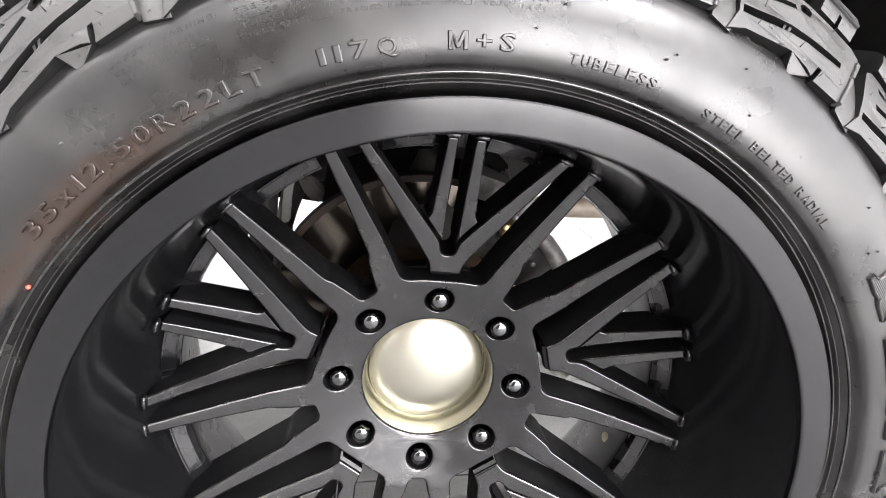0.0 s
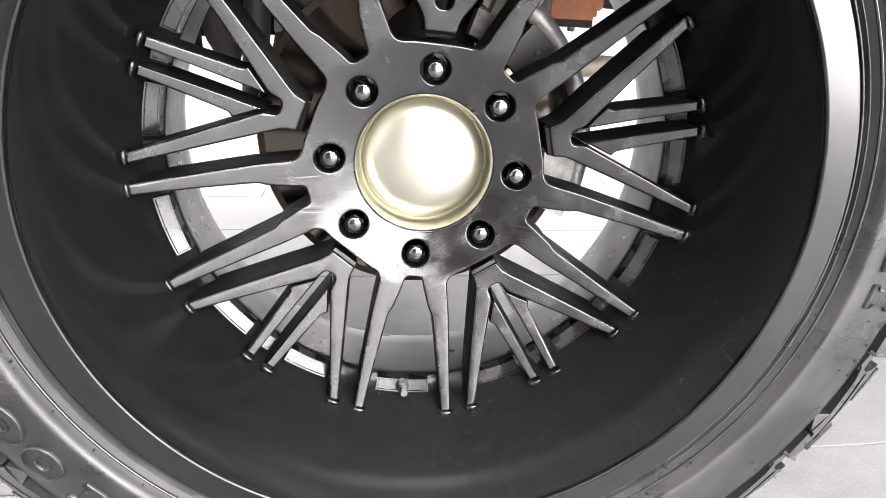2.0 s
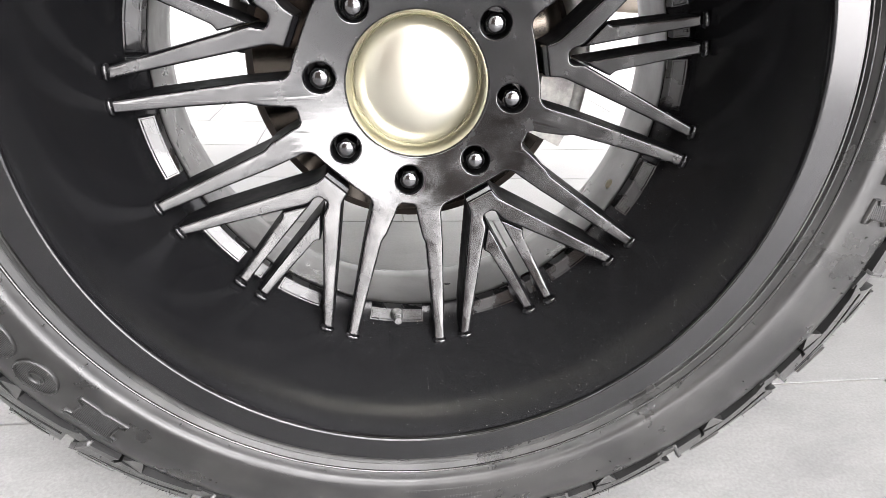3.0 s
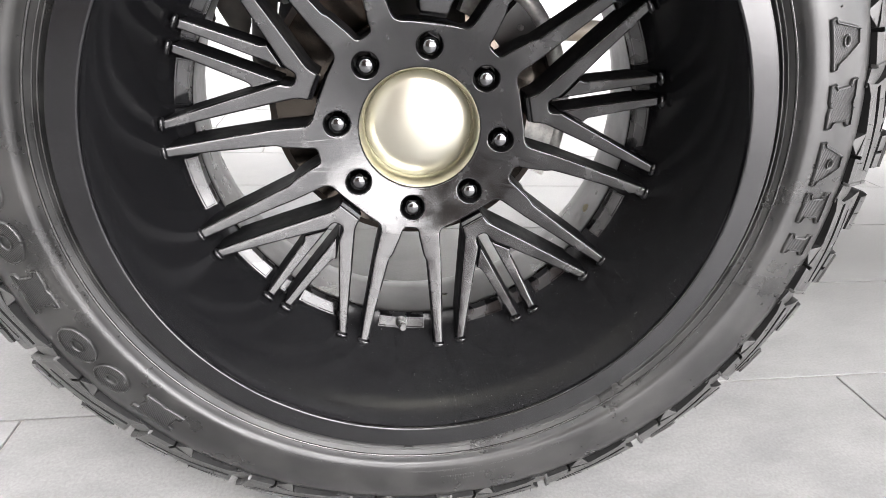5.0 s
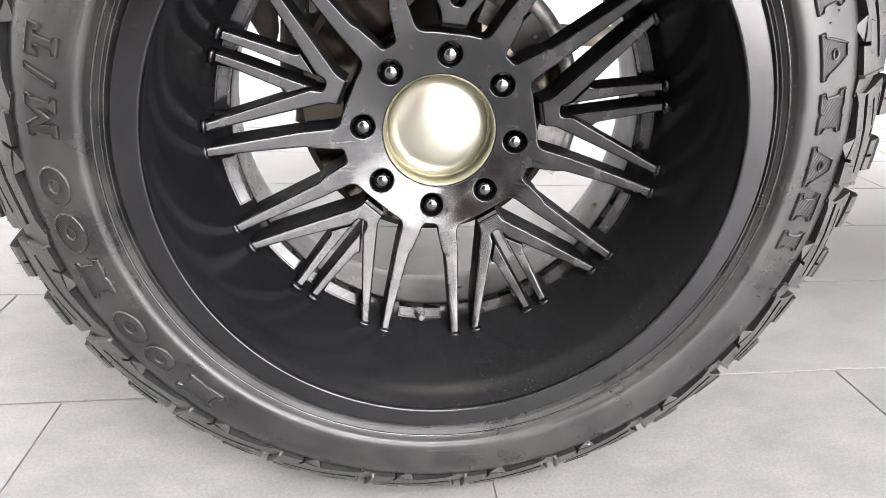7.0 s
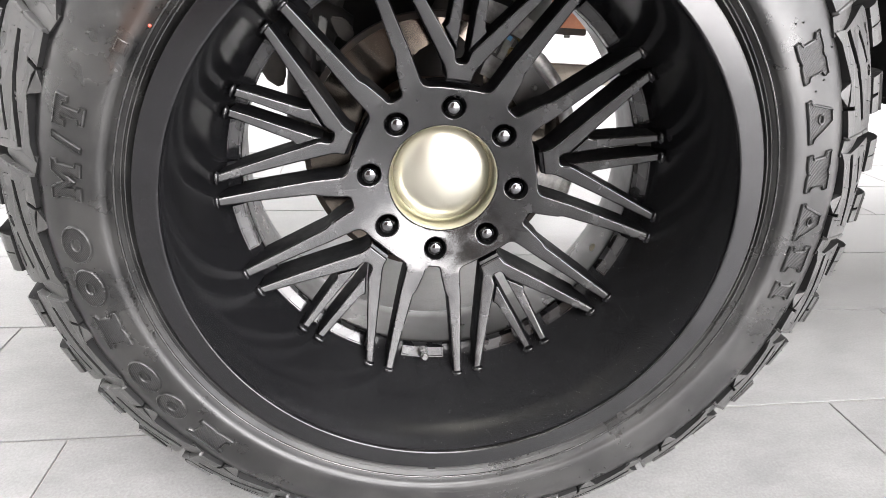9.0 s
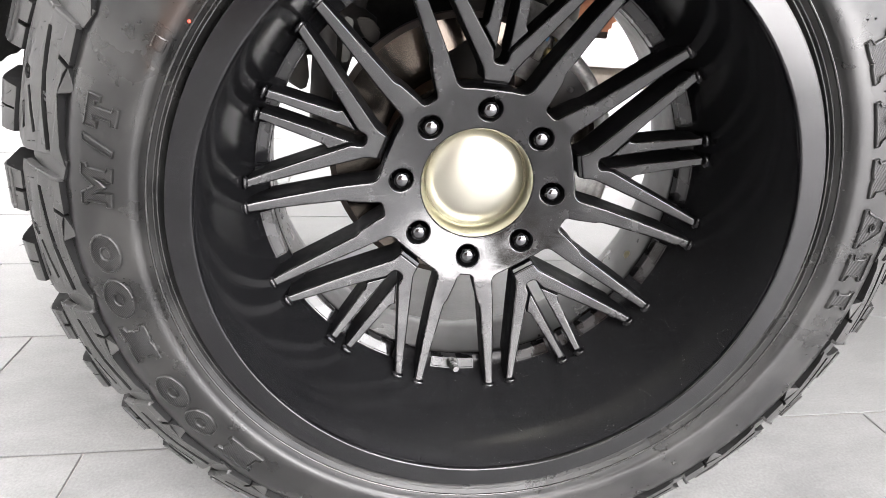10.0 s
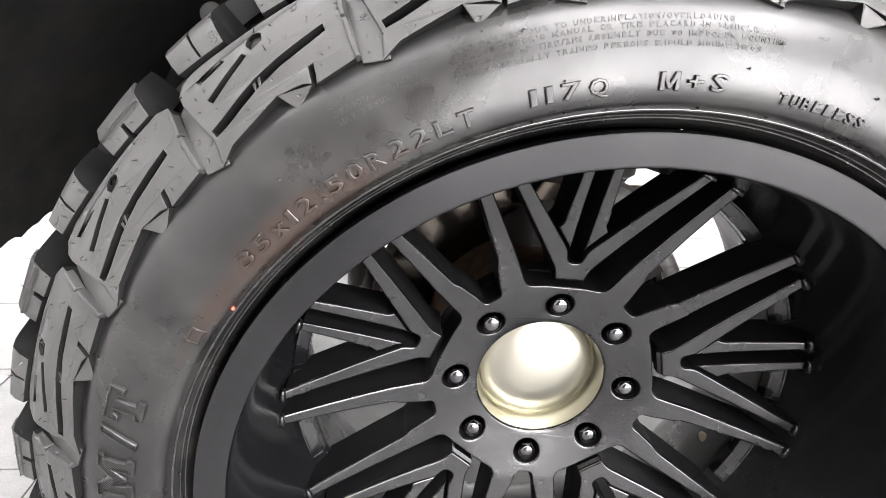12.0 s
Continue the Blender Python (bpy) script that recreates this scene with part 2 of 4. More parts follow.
# rubber of the hatched raised fields
M_HATCH = vary("hatched_rubber", (0.0065, 0.0065, 0.0065), (0.0095, 0.0094, 0.0091), 60, (0.30, 0.42), 0.0, 1200, 0.05, 0.0003)


def hatch(m, scale, strength, dist):
    """Fine moulded lines across a field."""
    n, l = m.node_tree.nodes, m.node_tree.links
    tc, wave = n.new("ShaderNodeTexCoord"), n.new("ShaderNodeTexWave")
    wave.bands_direction = "DIAGONAL"
    wave.inputs["Scale"].default_value = scale
    l.new(tc.outputs["Object"], wave.inputs["Vector"])
    bump(n, l, wave.outputs["Fac"], n["Principled BSDF"], strength, dist)


hatch(M_HATCH, 340, 0.45, 0.0005)
# darker copy of the tread rubber: groove shade put into its colour
M_GROOVE_SHADE = vary("shaded_groove_rubber", (0.006, 0.006, 0.006), (0.010, 0.010, 0.010), 30, (0.5, 0.65), 0.0, 900, 0.1, 0.0005, 0.2)


def tile_material():
    m, n, l, p = material("grey_porcelain_tile", (0.4, 0.4, 0.4), 0.4)
    cloud, grain = tex(n, l, 5, 6, 0.65, "Generated"), tex(n, l, 260, 5, 0.7)
    c = ramp(n, l, cloud.outputs["Fac"], [(0.3, (0.18, 0.18, 0.179)), (0.7, (0.245, 0.243, 0.24))])
    g = ramp(n, l, grain.outputs["Fac"], [(0.3, (0.78,) * 3), (0.7, (1.10,) * 3)])
    mix = n.new("ShaderNodeMixRGB")
    mix.blend_type = "MULTIPLY"
    mix.inputs["Fac"].default_value = 1
    l.new(c.outputs["Color"], mix.inputs["Color1"])
    l.new(g.outputs["Color"], mix.inputs["Color2"])
    info = n.new("ShaderNodeObjectInfo")
    tone = ramp(n, l, info.outputs["Random"], [(0, (0.94,) * 3), (1, (1.05,) * 3)])
    mix2 = n.new("ShaderNodeMixRGB")
    mix2.blend_type = "MULTIPLY"
    mix2.inputs["Fac"].default_value = 1
    l.new(mix.outputs["Color"], mix2.inputs["Color1"])
    l.new(tone.outputs["Color"], mix2.inputs["Color2"])
    l.new(mix2.outputs["Color"], p.inputs["Base Color"])
    r = ramp(n, l, cloud.outputs["Fac"], [(0.3, (0.34,) * 3), (0.7, (0.5,) * 3)])
    l.new(r.outputs["Color"], p.inputs["Roughness"])
    bump(n, l, grain.outputs["Fac"], p, 0.12, 0.0006)
    return m


M_TILE = tile_material()


# ---- mesh helpers ----
def mesh_of(name, verts, faces, mat, smooth=False):
    me = bpy.data.meshes.new(name)
    me.from_pydata([tuple(v) for v in verts], [], faces)
    me.materials.append(mat)
    if smooth:
        me.polygons.foreach_set("use_smooth", [True] * len(me.polygons))
    me.update()
    return me


def part(name, me, parent=None, label=""):
    ob = new(name, me)
    ob.parent = parent
    if label:
        ob["label"] = label
    return ob


def from_bm(name, bm, mat, smooth=False):
    bmesh.ops.recalc_face_normals(bm, faces=bm.faces)
    me = bpy.data.meshes.new(name)
    bm.to_mesh(me)
    bm.free()
    me.materials.append(mat)
    if smooth:
        me.polygons.foreach_set("use_smooth", [True] * len(me.polygons))
    return me


def sharp_by_angle(me, degrees=35):
    """Smooth shading with hard edges where faces meet at more than that."""
    bm = bmesh.new()
    bm.from_mesh(me)
    for fc in bm.faces:
        fc.smooth = True
    for e in bm.edges:
        if len(e.link_faces) == 2:
            e.smooth = e.calc_face_angle(0) < radians(degrees)
    bm.to_mesh(me)
    bm.free()
    return me


def revolve(name, prof, mat, n=160, closed=True, degrees=35):
    """A profile of (radius, y) turned about the y axis."""
    verts, faces, k = [], [], len(prof)
    for i in range(n):
        c, s = math.cos(math.tau * i / n), math.sin(math.tau * i / n)
        verts += [(r * c, y, r * s) for r, y in prof]
    for i in range(n):
        a, b = i * k, (i + 1) % n * k
        for j in range(k if closed else k - 1):
            q = (j + 1) % k
            faces.append((a + j, b + j, b + q, a + q))
    me = mesh_of(name, verts, faces, mat)
    bm = bmesh.new()
    bm.from_mesh(me)
    bmesh.ops.remove_doubles(bm, verts=bm.verts, dist=1e-6)
    bmesh.ops.recalc_face_normals(bm, faces=bm.faces)
    bm.to_mesh(me)
    bm.free()
    return sharp_by_angle(me, degrees)


def smooth_profile(points, rounds=2):
    """Corner cutting that keeps the ends."""
    for _ in range(rounds):
        out = [points[0]]
        for (a, b), (c, d) in zip(points, points[1:]):
            out += [(0.75 * a + 0.25 * c, 0.75 * b + 0.25 * d), (0.25 * a + 0.75 * c, 0.25 * b + 0.75 * d)]
        points = out + [points[-1]]
    return points


def rounded(points, radii, steps=5):
    """A closed polygon with its corners rounded; radii per corner."""
    out, n = [], len(points)
    for i, (p, rad) in enumerate(zip(points, radii)):
        p, a, b = Vector(p), Vector(points[i - 1]), Vector(points[(i + 1) % n])
        if rad <= 0:
            out.append(tuple(p))
            continue
        u, v = (a - p), (b - p)
        cut = min(rad, 0.45 * u.length, 0.45 * v.length)
        s, e = p + u.normalized() * cut, p + v.normalized() * cut
        for k in range(steps + 1):
            t = k / steps
            out.append(tuple((1 - t) ** 2 * s + 2 * t * (1 - t) * p + t * t * e))
    return out


def slab(name, loops, mat, face_y, depth, bevel):
    """A plate in the x-z plane with holes, its front at face_y(r), its edges bevelled, going back by depth."""
    cu = bpy.data.curves.new(name, "CURVE")
    cu.dimensions, cu.fill_mode, cu.extrude = "2D", "BOTH", depth / 2
    cu.bevel_depth, cu.bevel_resolution, cu.offset = bevel, 3, -bevel
    for loop in loops:
        sp = cu.splines.new("POLY")
        sp.points.add(len(loop) - 1)
        for pt, (x, z) in zip(sp.points, loop):
            pt.co = (x, z, 0, 1)
        sp.use_cyclic_u = True
    ob = bpy.data.objects.new(name, cu)
    scene.collection.objects.link(ob)
    me = bpy.data.meshes.new_from_object(ob.evaluated_get(bpy.context.evaluated_depsgraph_get()))
    bpy.data.objects.remove(ob)
    bpy.data.curves.remove(cu)
    me.name = name
    top = depth / 2 + bevel
    bm = bmesh.new()
    bm.from_mesh(me)
    bmesh.ops.remove_doubles(bm, verts=bm.verts, dist=1e-6)
    for _ in range(3):
        long = [e for e in bm.edges if e.calc_length() > 0.011 and abs(e.verts[0].co.z - e.verts[1].co.z) < 1e-5]
        bmesh.ops.subdivide_edges(bm, edges=long, cuts=1)
        bmesh.ops.triangulate(bm, faces=[fc for fc in bm.faces if len(fc.verts) > 4])
    bm.to_mesh(me)
    bm.free()
    for v in me.vertices:
        x, z, h = v.co
        v.co = (x, face_y(math.hypot(x, z)) + (top - h), z)
    me.materials.clear()
    me.materials.append(mat)
    me.materials.append(M_MATT)
    bm = bmesh.new()
    bm.from_mesh(me)
    bmesh.ops.remove_doubles(bm, verts=bm.verts, dist=1e-6)
    bmesh.ops.recalc_face_normals(bm, faces=bm.faces)
    deep = {fc: fc.calc_center_median() for fc in bm.faces}
    deep = {fc: c.y - face_y(math.hypot(c.x, c.z)) for fc, c in deep.items()}
    if sum(fc.normal.y * fc.calc_area() for fc in bm.faces if deep[fc] < 0.3 * bevel) > 0:
        bmesh.ops.reverse_faces(bm, faces=bm.faces[:])
    for fc in bm.faces:
        # recess walls and back take the rougher, low-specular matt paint
        fc.material_index = int(deep[fc] > bevel * 1.05)
    bm.to_mesh(me)
    bm.free()
    return sharp_by_angle(me, 36)


def weighted(ob):
    """Keeps broad faces flat up to their rounded edges."""
    w = ob.modifiers.new("weighted", "WEIGHTED_NORMAL")
    w.weight, w.keep_sharp = 100, True
    return ob


def tube(name, points, radius, mat, n=12, closed_ends=True):
    """A round tube along points."""
    verts, faces = [], []
    pts = [Vector(p) for p in points]
    for i, p in enumerate(pts):
        d = (pts[min(i + 1, len(pts) - 1)] - pts[max(i - 1, 0)]).normalized()
        u = d.cross(Vector((0.31, 0.17, 0.93))).normalized()
        w = d.cross(u)
        rad = radius[i] if isinstance(radius, (list, tuple)) else radius
        verts += [p + rad * (math.cos(math.tau * k / n) * u + math.sin(math.tau * k / n) * w) for k in range(n)]
    for i in range(len(pts) - 1):
        for k in range(n):
            faces.append((i * n + k, i * n + (k + 1) % n, (i + 1) * n + (k + 1) % n, (i + 1) * n + k))
    if closed_ends:
        faces += [tuple(range(n))[::-1], tuple(range((len(pts) - 1) * n, len(pts) * n))]
    return sharp_by_angle(mesh_of(name, verts, faces, mat), 50)


def box(name, lo, hi, mat, bevel=0.0, m=None):
    bm = bmesh.new()
    bmesh.ops.create_cube(bm, size=1)
    for v in bm.verts:
        v.co = [lo[k] + (v.co[k] + 0.5) * (hi[k] - lo[k]) for k in range(3)]
    if bevel:
        bmesh.ops.bevel(bm, geom=bm.edges[:], offset=bevel, segments=2, affect="EDGES", clamp_overlap=True)
    if m:
        bmesh.ops.transform(bm, matrix=m, verts=bm.verts)
    return sharp_by_angle(from_bm(name, bm, mat), 35)


def pol(r, a, y):
    """A point of the wheel by radius, angle in degrees and depth."""
    return (r * math.cos(radians(a)), y, r * math.sin(radians(a)))


# ---- the wheel ----
ZC, ROLL = 0.425, 3.8
wheel = tagged(new("alloy_wheel"), "satin black deep-dish alloy truck wheel with paired spokes", "wheel")
wheel.matrix_world = pose(0, 0, ZC, 0, ROLL, 0)

barrel = [(0.2672, 0.0545), (0.2655, 0.060), (0.2625, 0.10), (0.2585, 0.150), (0.2565, 0.182), (0.2545, 0.196), (0.2532, 0.204), (0.2512, 0.2105), (0.2402, 0.2200), (0.2385, 0.2215), (0.2375, 0.2240),
          (0.2380, 0.230), (0.2430, 0.26), (0.2470, 0.30), (0.2520, 0.325), (0.2600, 0.341), (0.2640, 0.346), (0.2680, 0.348),
          (0.2840, 0.348), (0.2860, 0.344), (0.2780, 0.335), (0.2760, 0.31), (0.2620, 0.29), (0.2620, 0.235), (0.2780, 0.18), (0.2790, 0.07), (0.2830, 0.060), (0.2690, 0.0560)]
b_mesh = revolve("rim_barrel", barrel, M_BARREL, 200)
b_mesh.materials.append(M_INNER)
for pg in b_mesh.polygons:
    pg.material_index = int(pg.center.y > 0.2260)
part("rim_barrel", b_mesh, wheel, "smooth satin black barrel with dust specks")
lip = [(0.2668, 0.0545), (0.2668, 0.0514), (0.2675, 0.0502), (0.2688, 0.0497), (0.2865, 0.0484), (0.2878, 0.0482), (0.2884, 0.0494), (0.2882, 0.0580), (0.2850, 0.0600), (0.2690, 0.0570)]
weighted(part("rim_lip", revolve("rim_lip", lip, M_LIP, 220, True, 60), wheel, "flat satin black outer lip"))


def face_y(r):
    """Depth of the spokes' front: level round the hub, curving forward to the barrel."""
    if r > 0.12:
        return 0.2110 - 0.185 * (r - 0.12) - 0.4845 * (r - 0.12) ** 2
    return float(np.interp(r, [0, 0.067, 0.12], [0.226, 0.226, 0.2110]))


def turned(points, a):
    c, s = math.cos(radians(a)), math.sin(radians(a))
    return [(u * c - v * s, u * s + v * c) for u, v in points]


# centre disc with its five paired spokes, bolt holes and bore
outline = []
for k in range(5):
    # drawn about the pad axis, turned to that of the pair
    a_pad, a_pair = 234 + 72 * k, 270 + 72 * k
    side = [(0.117, -0.0362), (0.150, -0.0400), (0.253, -0.0515), (0.2545, -0.0415), (0.200, -0.0317), (0.1515, -0.0222), (0.1465, -0.0185), (0.124, -0.0108), (0.1135, -0.0085)]
    pad_edge = turned([(0.1125, 0.0), (0.1125, 0.020), (0.1105, 0.0385)], a_pad)
    left = turned(side, a_pair)
    right = turned([(u, -v) for u, v in side[::-1]], a_pair)
    pad_end = turned([(0.1105, -0.0385), (0.1125, -0.020)], a_pad + 72)
    pts = pad_edge + left[1:] + right[:-1] + pad_end
    rad = [0, 0.006, 0.010] + [0.0, 0.0015, 0.0015, 0, 0.004, 0.004, 0.004, 0.009] + [0.009, 0.004, 0.004, 0.004, 0, 0.0015, 0.0015, 0.0] + [0.010, 0.006]
    outline.append((pts, rad))
pts = [p for some, _ in outline for p in some]
rad = [q for _, some in outline for q in some]
ring = lambda cx, cz, r, n: [(cx + r * math.cos(math.tau * i / n), cz + r * math.sin(math.tau * i / n)) for i in range(n)]
LUGS = [(0.09 * math.cos(radians(90 - 45 * k)), 0.09 * math.sin(radians(90 - 45 * k))) for k in range(8)]
loops = [rounded(pts, rad)] + [ring(x, z, 0.0135, 28) for x, z in LUGS] + [ring(0, 0, 0.0668, 96)]
weighted(part("spoke_star", slab("spoke_star", loops, M_PAINT, face_y, 0.046, 0.0021), wheel, "satin black hub face with five paired spokes"))

# Y spokes: a pad with two outer arms, and two thin inner arms between them
y_half = [(0.1210, 0.0142), (0.1325, 0.0165), (0.2365, 0.0885), (0.2400, 0.0795), (0.1525, 0.0085), (0.1400, 0.0066)]
y_pts = y_half + [(u, -v) for u, v in y_half[::-1]]
y_rad = [0.0015, 0.007, 0.0015, 0.0015, 0.004, 0.006, 0.006, 0.004, 0.0015, 0.0015, 0.007, 0.0015]
y_mesh = slab("y_spoke", [rounded(y_pts, y_rad)], M_PAINT, face_y, 0.046, 0.0021)
in_pts = [(0.1520, 0.0066), (0.2490, 0.0074), (0.2485, 0.0160), (0.1790, 0.0196), (0.1745, 0.0230), (0.1560, 0.0088)]
in_mesh = slab("inner_spoke", [rounded(in_pts, [0, 0.001, 0.001, 0.003, 0.001, 0])], M_PAINT, lambda r: face_y(r) + 0.0035, 0.042, 0.0018)
in_mesh2 = in_mesh.copy()
for v in in_mesh2.vertices:
    v.co.z = -v.co.z
in_mesh2.flip_normals()
wedge = [(0.1216, -0.0136, 0.0027), (0.1216, 0.0136, 0.0027), (0.1216, 0.0136, 0.014), (0.1216, -0.0136, 0.014), (0.1180, -0.0130, 0.0048), (0.1180, 0.0130, 0.0048), (0.1180, 0.0130, 0.014), (0.1180, -0.0130, 0.014)]
w_mesh = mesh_of("pad_chamfer", [(u, face_y(u) + d - 0.0006, v) for u, v, d in wedge], [(0, 1, 5, 4), (4, 5, 6, 7), (0, 4, 7, 3), (1, 2, 6, 5), (2, 3, 7, 6)], M_PAINT)
for k in range(5):
    turn = Matrix.Rotation(-radians(18 + 72 * k), 4, "Y")
    for name, me in (("y_spoke", y_mesh), ("inner_spoke", in_mesh), ("inner_spoke", in_mesh2), ("pad_chamfer", w_mesh)):
        weighted(part(name, me, wheel)).matrix_local = turn

# flared feet where the spokes meet the barrel
bm = bmesh.new()
bmesh.ops.create_uvsphere(bm, u_segments=14, v_segments=8, radius=1)
for v in bm.verts:
    x, y, z = v.co
    pw = lambda t, e: math.copysign(abs(t) ** e, t)
    v.co = (0.0022 * pw(x, 0.6), 0.0046 * pw(y, 0.7), 0.0072 * pw(z, 0.6))
foot_mesh = from_bm("spoke_foot", bm, M_PAINT, True)
for k in range(5):
    tips = [(270 + 72 * k + d, 0.2555, 0.1765) for d in (-10.4, 10.4)]
    tips += [(234 + 72 * k + d, 0.2535, 0.1770) for d in (-19.3, 19.3)] + [(234 + 72 * k + d, 0.2515, 0.1805) for d in (-2.75, 2.75)]
    for a, r, y in tips:
        part("spoke_foot", foot_mesh, wheel).matrix_local = Matrix.Translation(pol(r, a, y + 0.001)) @ Matrix.Rotation(-radians(a), 4, "Y")


def sector(name, r0, r1, y0, y1, half, mat, inset):
    """A raised ledge on the barrel's step: a ring sector with a sunken field."""
    bm = bmesh.new()
    n = 10
    rows = []
    for r, y, h in ((r0, y1, half), (r0, y0, half), (r0 + inset, y0, half - inset / 0.24), (r0 + inset * 1.5, y0 + 0.0007, half - 1.5 * inset / 0.24),
                    (r1 - inset * 1.5, y0 + 0.0007, half - 1.5 * inset / 0.24), (r1 - inset, y0, half - inset / 0.24), (r1, y0, half), (r1, y1, half)):
        tilt = 0.58 * (r1 - r) if y < y1 else 0
        rows.append([bm.verts.new(pol(r, math.degrees(-h + 2 * h * i / n), y + tilt)) for i in range(n + 1)])
    for a, b in zip(rows, rows[1:]):
        for i in range(n):
            bm.faces.new((a[i], a[i + 1], b[i + 1], b[i]))
    for i in (0, n):
        for a, b, c, d in ((0, 1, 6, 7), (1, 2, 5, 6), (2, 3, 4, 5)):
            bm.faces.new((rows[a][i], rows[b][i], rows[c][i], rows[d][i]))
    return sharp_by_angle(from_bm(name, bm, mat), 30)


wide, side_ledge, slim = (sector("ledge", 0.2378, 0.2495, 0.2055, 0.226, radians(h), M_PAINT, 0.0011) for h in (6.7, 5.4, 0.9))
for k in range(5):
    for me, a in ((wide, 270), (side_ledge, 234 - 10.9), (side_ledge, 234 + 10.9), (slim, 234), (slim, 252.2), (slim, 288 - 0.2)):
        part("ledge", me, wheel).matrix_local = Matrix.Rotation(-radians(a + 72 * k), 4, "Y")

# back of the hub, with the bolt seats
back = [(0.0672, 0.248), (0.112, 0.244), (0.116, 0.248), (0.116, 0.266), (0.0672, 0.266)]
part("hub_back", revolve("hub_back", back, M_BARREL, 96), wheel)

# centre cap: a plated cup with a domed end
cap = [(0.0669, 0.2282), (0.0664, 0.2295), (0.0658, 0.2370), (0.0650, 0.2420), (0.0647, 0.2490), (0.0640, 0.2530), (0.0630, 0.2546), (0.0622, 0.2536), (0.0617, 0.2546), (0.0613, 0.2550), (0.0610, 0.2534),
       (0.0600, 0.2498), (0.0560, 0.2464), (0.0478, 0.2430), (0.037, 0.2403), (0.025, 0.2384), (0.012, 0.2373), (0.004, 0.2370), (0.0003, 0.2370), (0.0003, 0.2660), (0.0669, 0.2660)]
part("centre_cap", revolve("centre_cap", cap, M_CAP, 128, True, 32), wheel, "pale gold plated domed hub cap")


def lug_nut():
    bm = bmesh.new()
    # six-sided body, chamfered crown, small domed end
    rows = []
    for r, y, rounder in ((0.0110, 0.250, 0), (0.0110, 0.2226, 0), (0.0106, 0.2198, 0.5), (0.0095, 0.2176, 1), (0.0078, 0.2160, 1), (0.0052, 0.2150, 1), (0.0020, 0.2146, 1)):
        loop = []
        for i in range(24):
            a = math.tau * i / 24
            hexr = r * math.cos(math.pi / 6) / math.cos((a % (math.tau / 6)) - math.pi / 6)
            rr = hexr + (r * 0.95 - hexr) * rounder
            loop.append(bm.verts.new((rr * math.cos(a), y, rr * math.sin(a))))
        rows.append(loop)
    for a, b in zip(rows, rows[1:]):
        for i in range(24):
            bm.faces.new((a[i], a[(i + 1) % 24], b[(i + 1) % 24], b[i]))
    bm.faces.new(rows[-1])
    bm.faces.new(rows[0][::-1])
    return sharp_by_angle(from_bm("lug_nut", bm, M_CHROME), 25)


nut = lug_nut()
for i, (x, z) in enumerate(LUGS):
    part("lug_nut", nut, wheel, "black chrome hexagonal lug nut").matrix_local = Matrix.Translation((x, 0, z)) @ Matrix.Rotation(0.4 + 1.7 * i, 4, "Y")

# valve stem on the lower barrel
stem = [(0.0070, -0.018), (0.0070, 0.004), (0.0058, 0.008), (0.0046, 0.016), (0.0046, 0.020), (0.0034, 0.0205), (0.0034, 0.030), (0.0030, 0.031), (0.0002, 0.031), (0.0002, -0.018)]
valve = part("valve_stem", revolve("valve_stem", stem, M_RUBBER, 20), wheel, "black rubber tyre valve with dull metal cap")
valve.matrix_local = Matrix.Translation(pol(0.2420, 270, 0.207)) @ Matrix.Rotation(radians(158), 4, "X")
cap_prof = [(0.0039, 0.021), (0.0040, 0.030), (0.0034, 0.0325), (0.0002, 0.0325), (0.0002, 0.021)]
part("valve_cap", revolve("valve_cap", cap_prof, M_RUBBER, 14), valve)

# round cream mark on the inner barrel
bm = bmesh.new()
bmesh.ops.create_uvsphere(bm, u_segments=20, v_segments=8, radius=1)
for v in bm.verts:
    v.co = (0.0009 * v.co.x, 0.0088 * v.co.y, 0.0056 * v.co.z)
part("paint_mark", from_bm("paint_mark", bm, M_CREAM, True), wheel, "cream paint mark").matrix_local = Matrix.Translation(pol(0.2428, -21.6, 0.2600)) @ Matrix.Rotation(radians(21.6), 4, "Y")

# ---- the tyre ----
tyre = tagged(new("tyre"), "black mud-terrain tyre with chunky shoulder lugs standing on tiles", "tyre")
tyre.matrix_world = pose(0, 0, ZC, 0, ROLL, 0)
# where each shoulder lug begins, in degrees: the pitch varies round the tyre
LUG_AT = [5.6, 21.5, 39.7, 57.9, 74.0, 90.2, 106.4, 122.5, 138.7, 156.1, 174.8, 193.6, 210.2] + [210.2 + 155.4 / 9 * k for k in range(1, 9)]
LUGS_ROUND = [(a, (b - a) / 16.6) for a, b in zip(LUG_AT, LUG_AT[1:] + [365.6])]
PROFILE = smooth_profile([(0.3300, 0.0345), (0.3450, 0.0375), (0.3620, 0.0430), (0.3800, 0.0520), (0.4000, 0.0660), (0.4140, 0.0830), (0.4215, 0.1000), (0.4275, 0.1200), (0.4335, 0.1500), (0.4385, 0.1900)], 3)
BLOCK_LINE = smooth_profile([(0.3300, 0.0345), (0.3620, 0.0430), (0.3800, 0.0520), (0.3980, 0.0645), (0.4040, 0.0685), (0.4150, 0.0720), (0.4195, 0.0780), (0.4240, 0.1000), (0.4290, 0.1300), (0.4350, 0.1900)], 2)


def along(points):
    r, y = np.array(points).T
    s = np.r_[0, np.cumsum(np.hypot(np.diff(r), np.diff(y)))]
    return r, y, s - np.interp(0.3635, r, s)


LINES = (along(PROFILE), along(BLOCK_LINE))


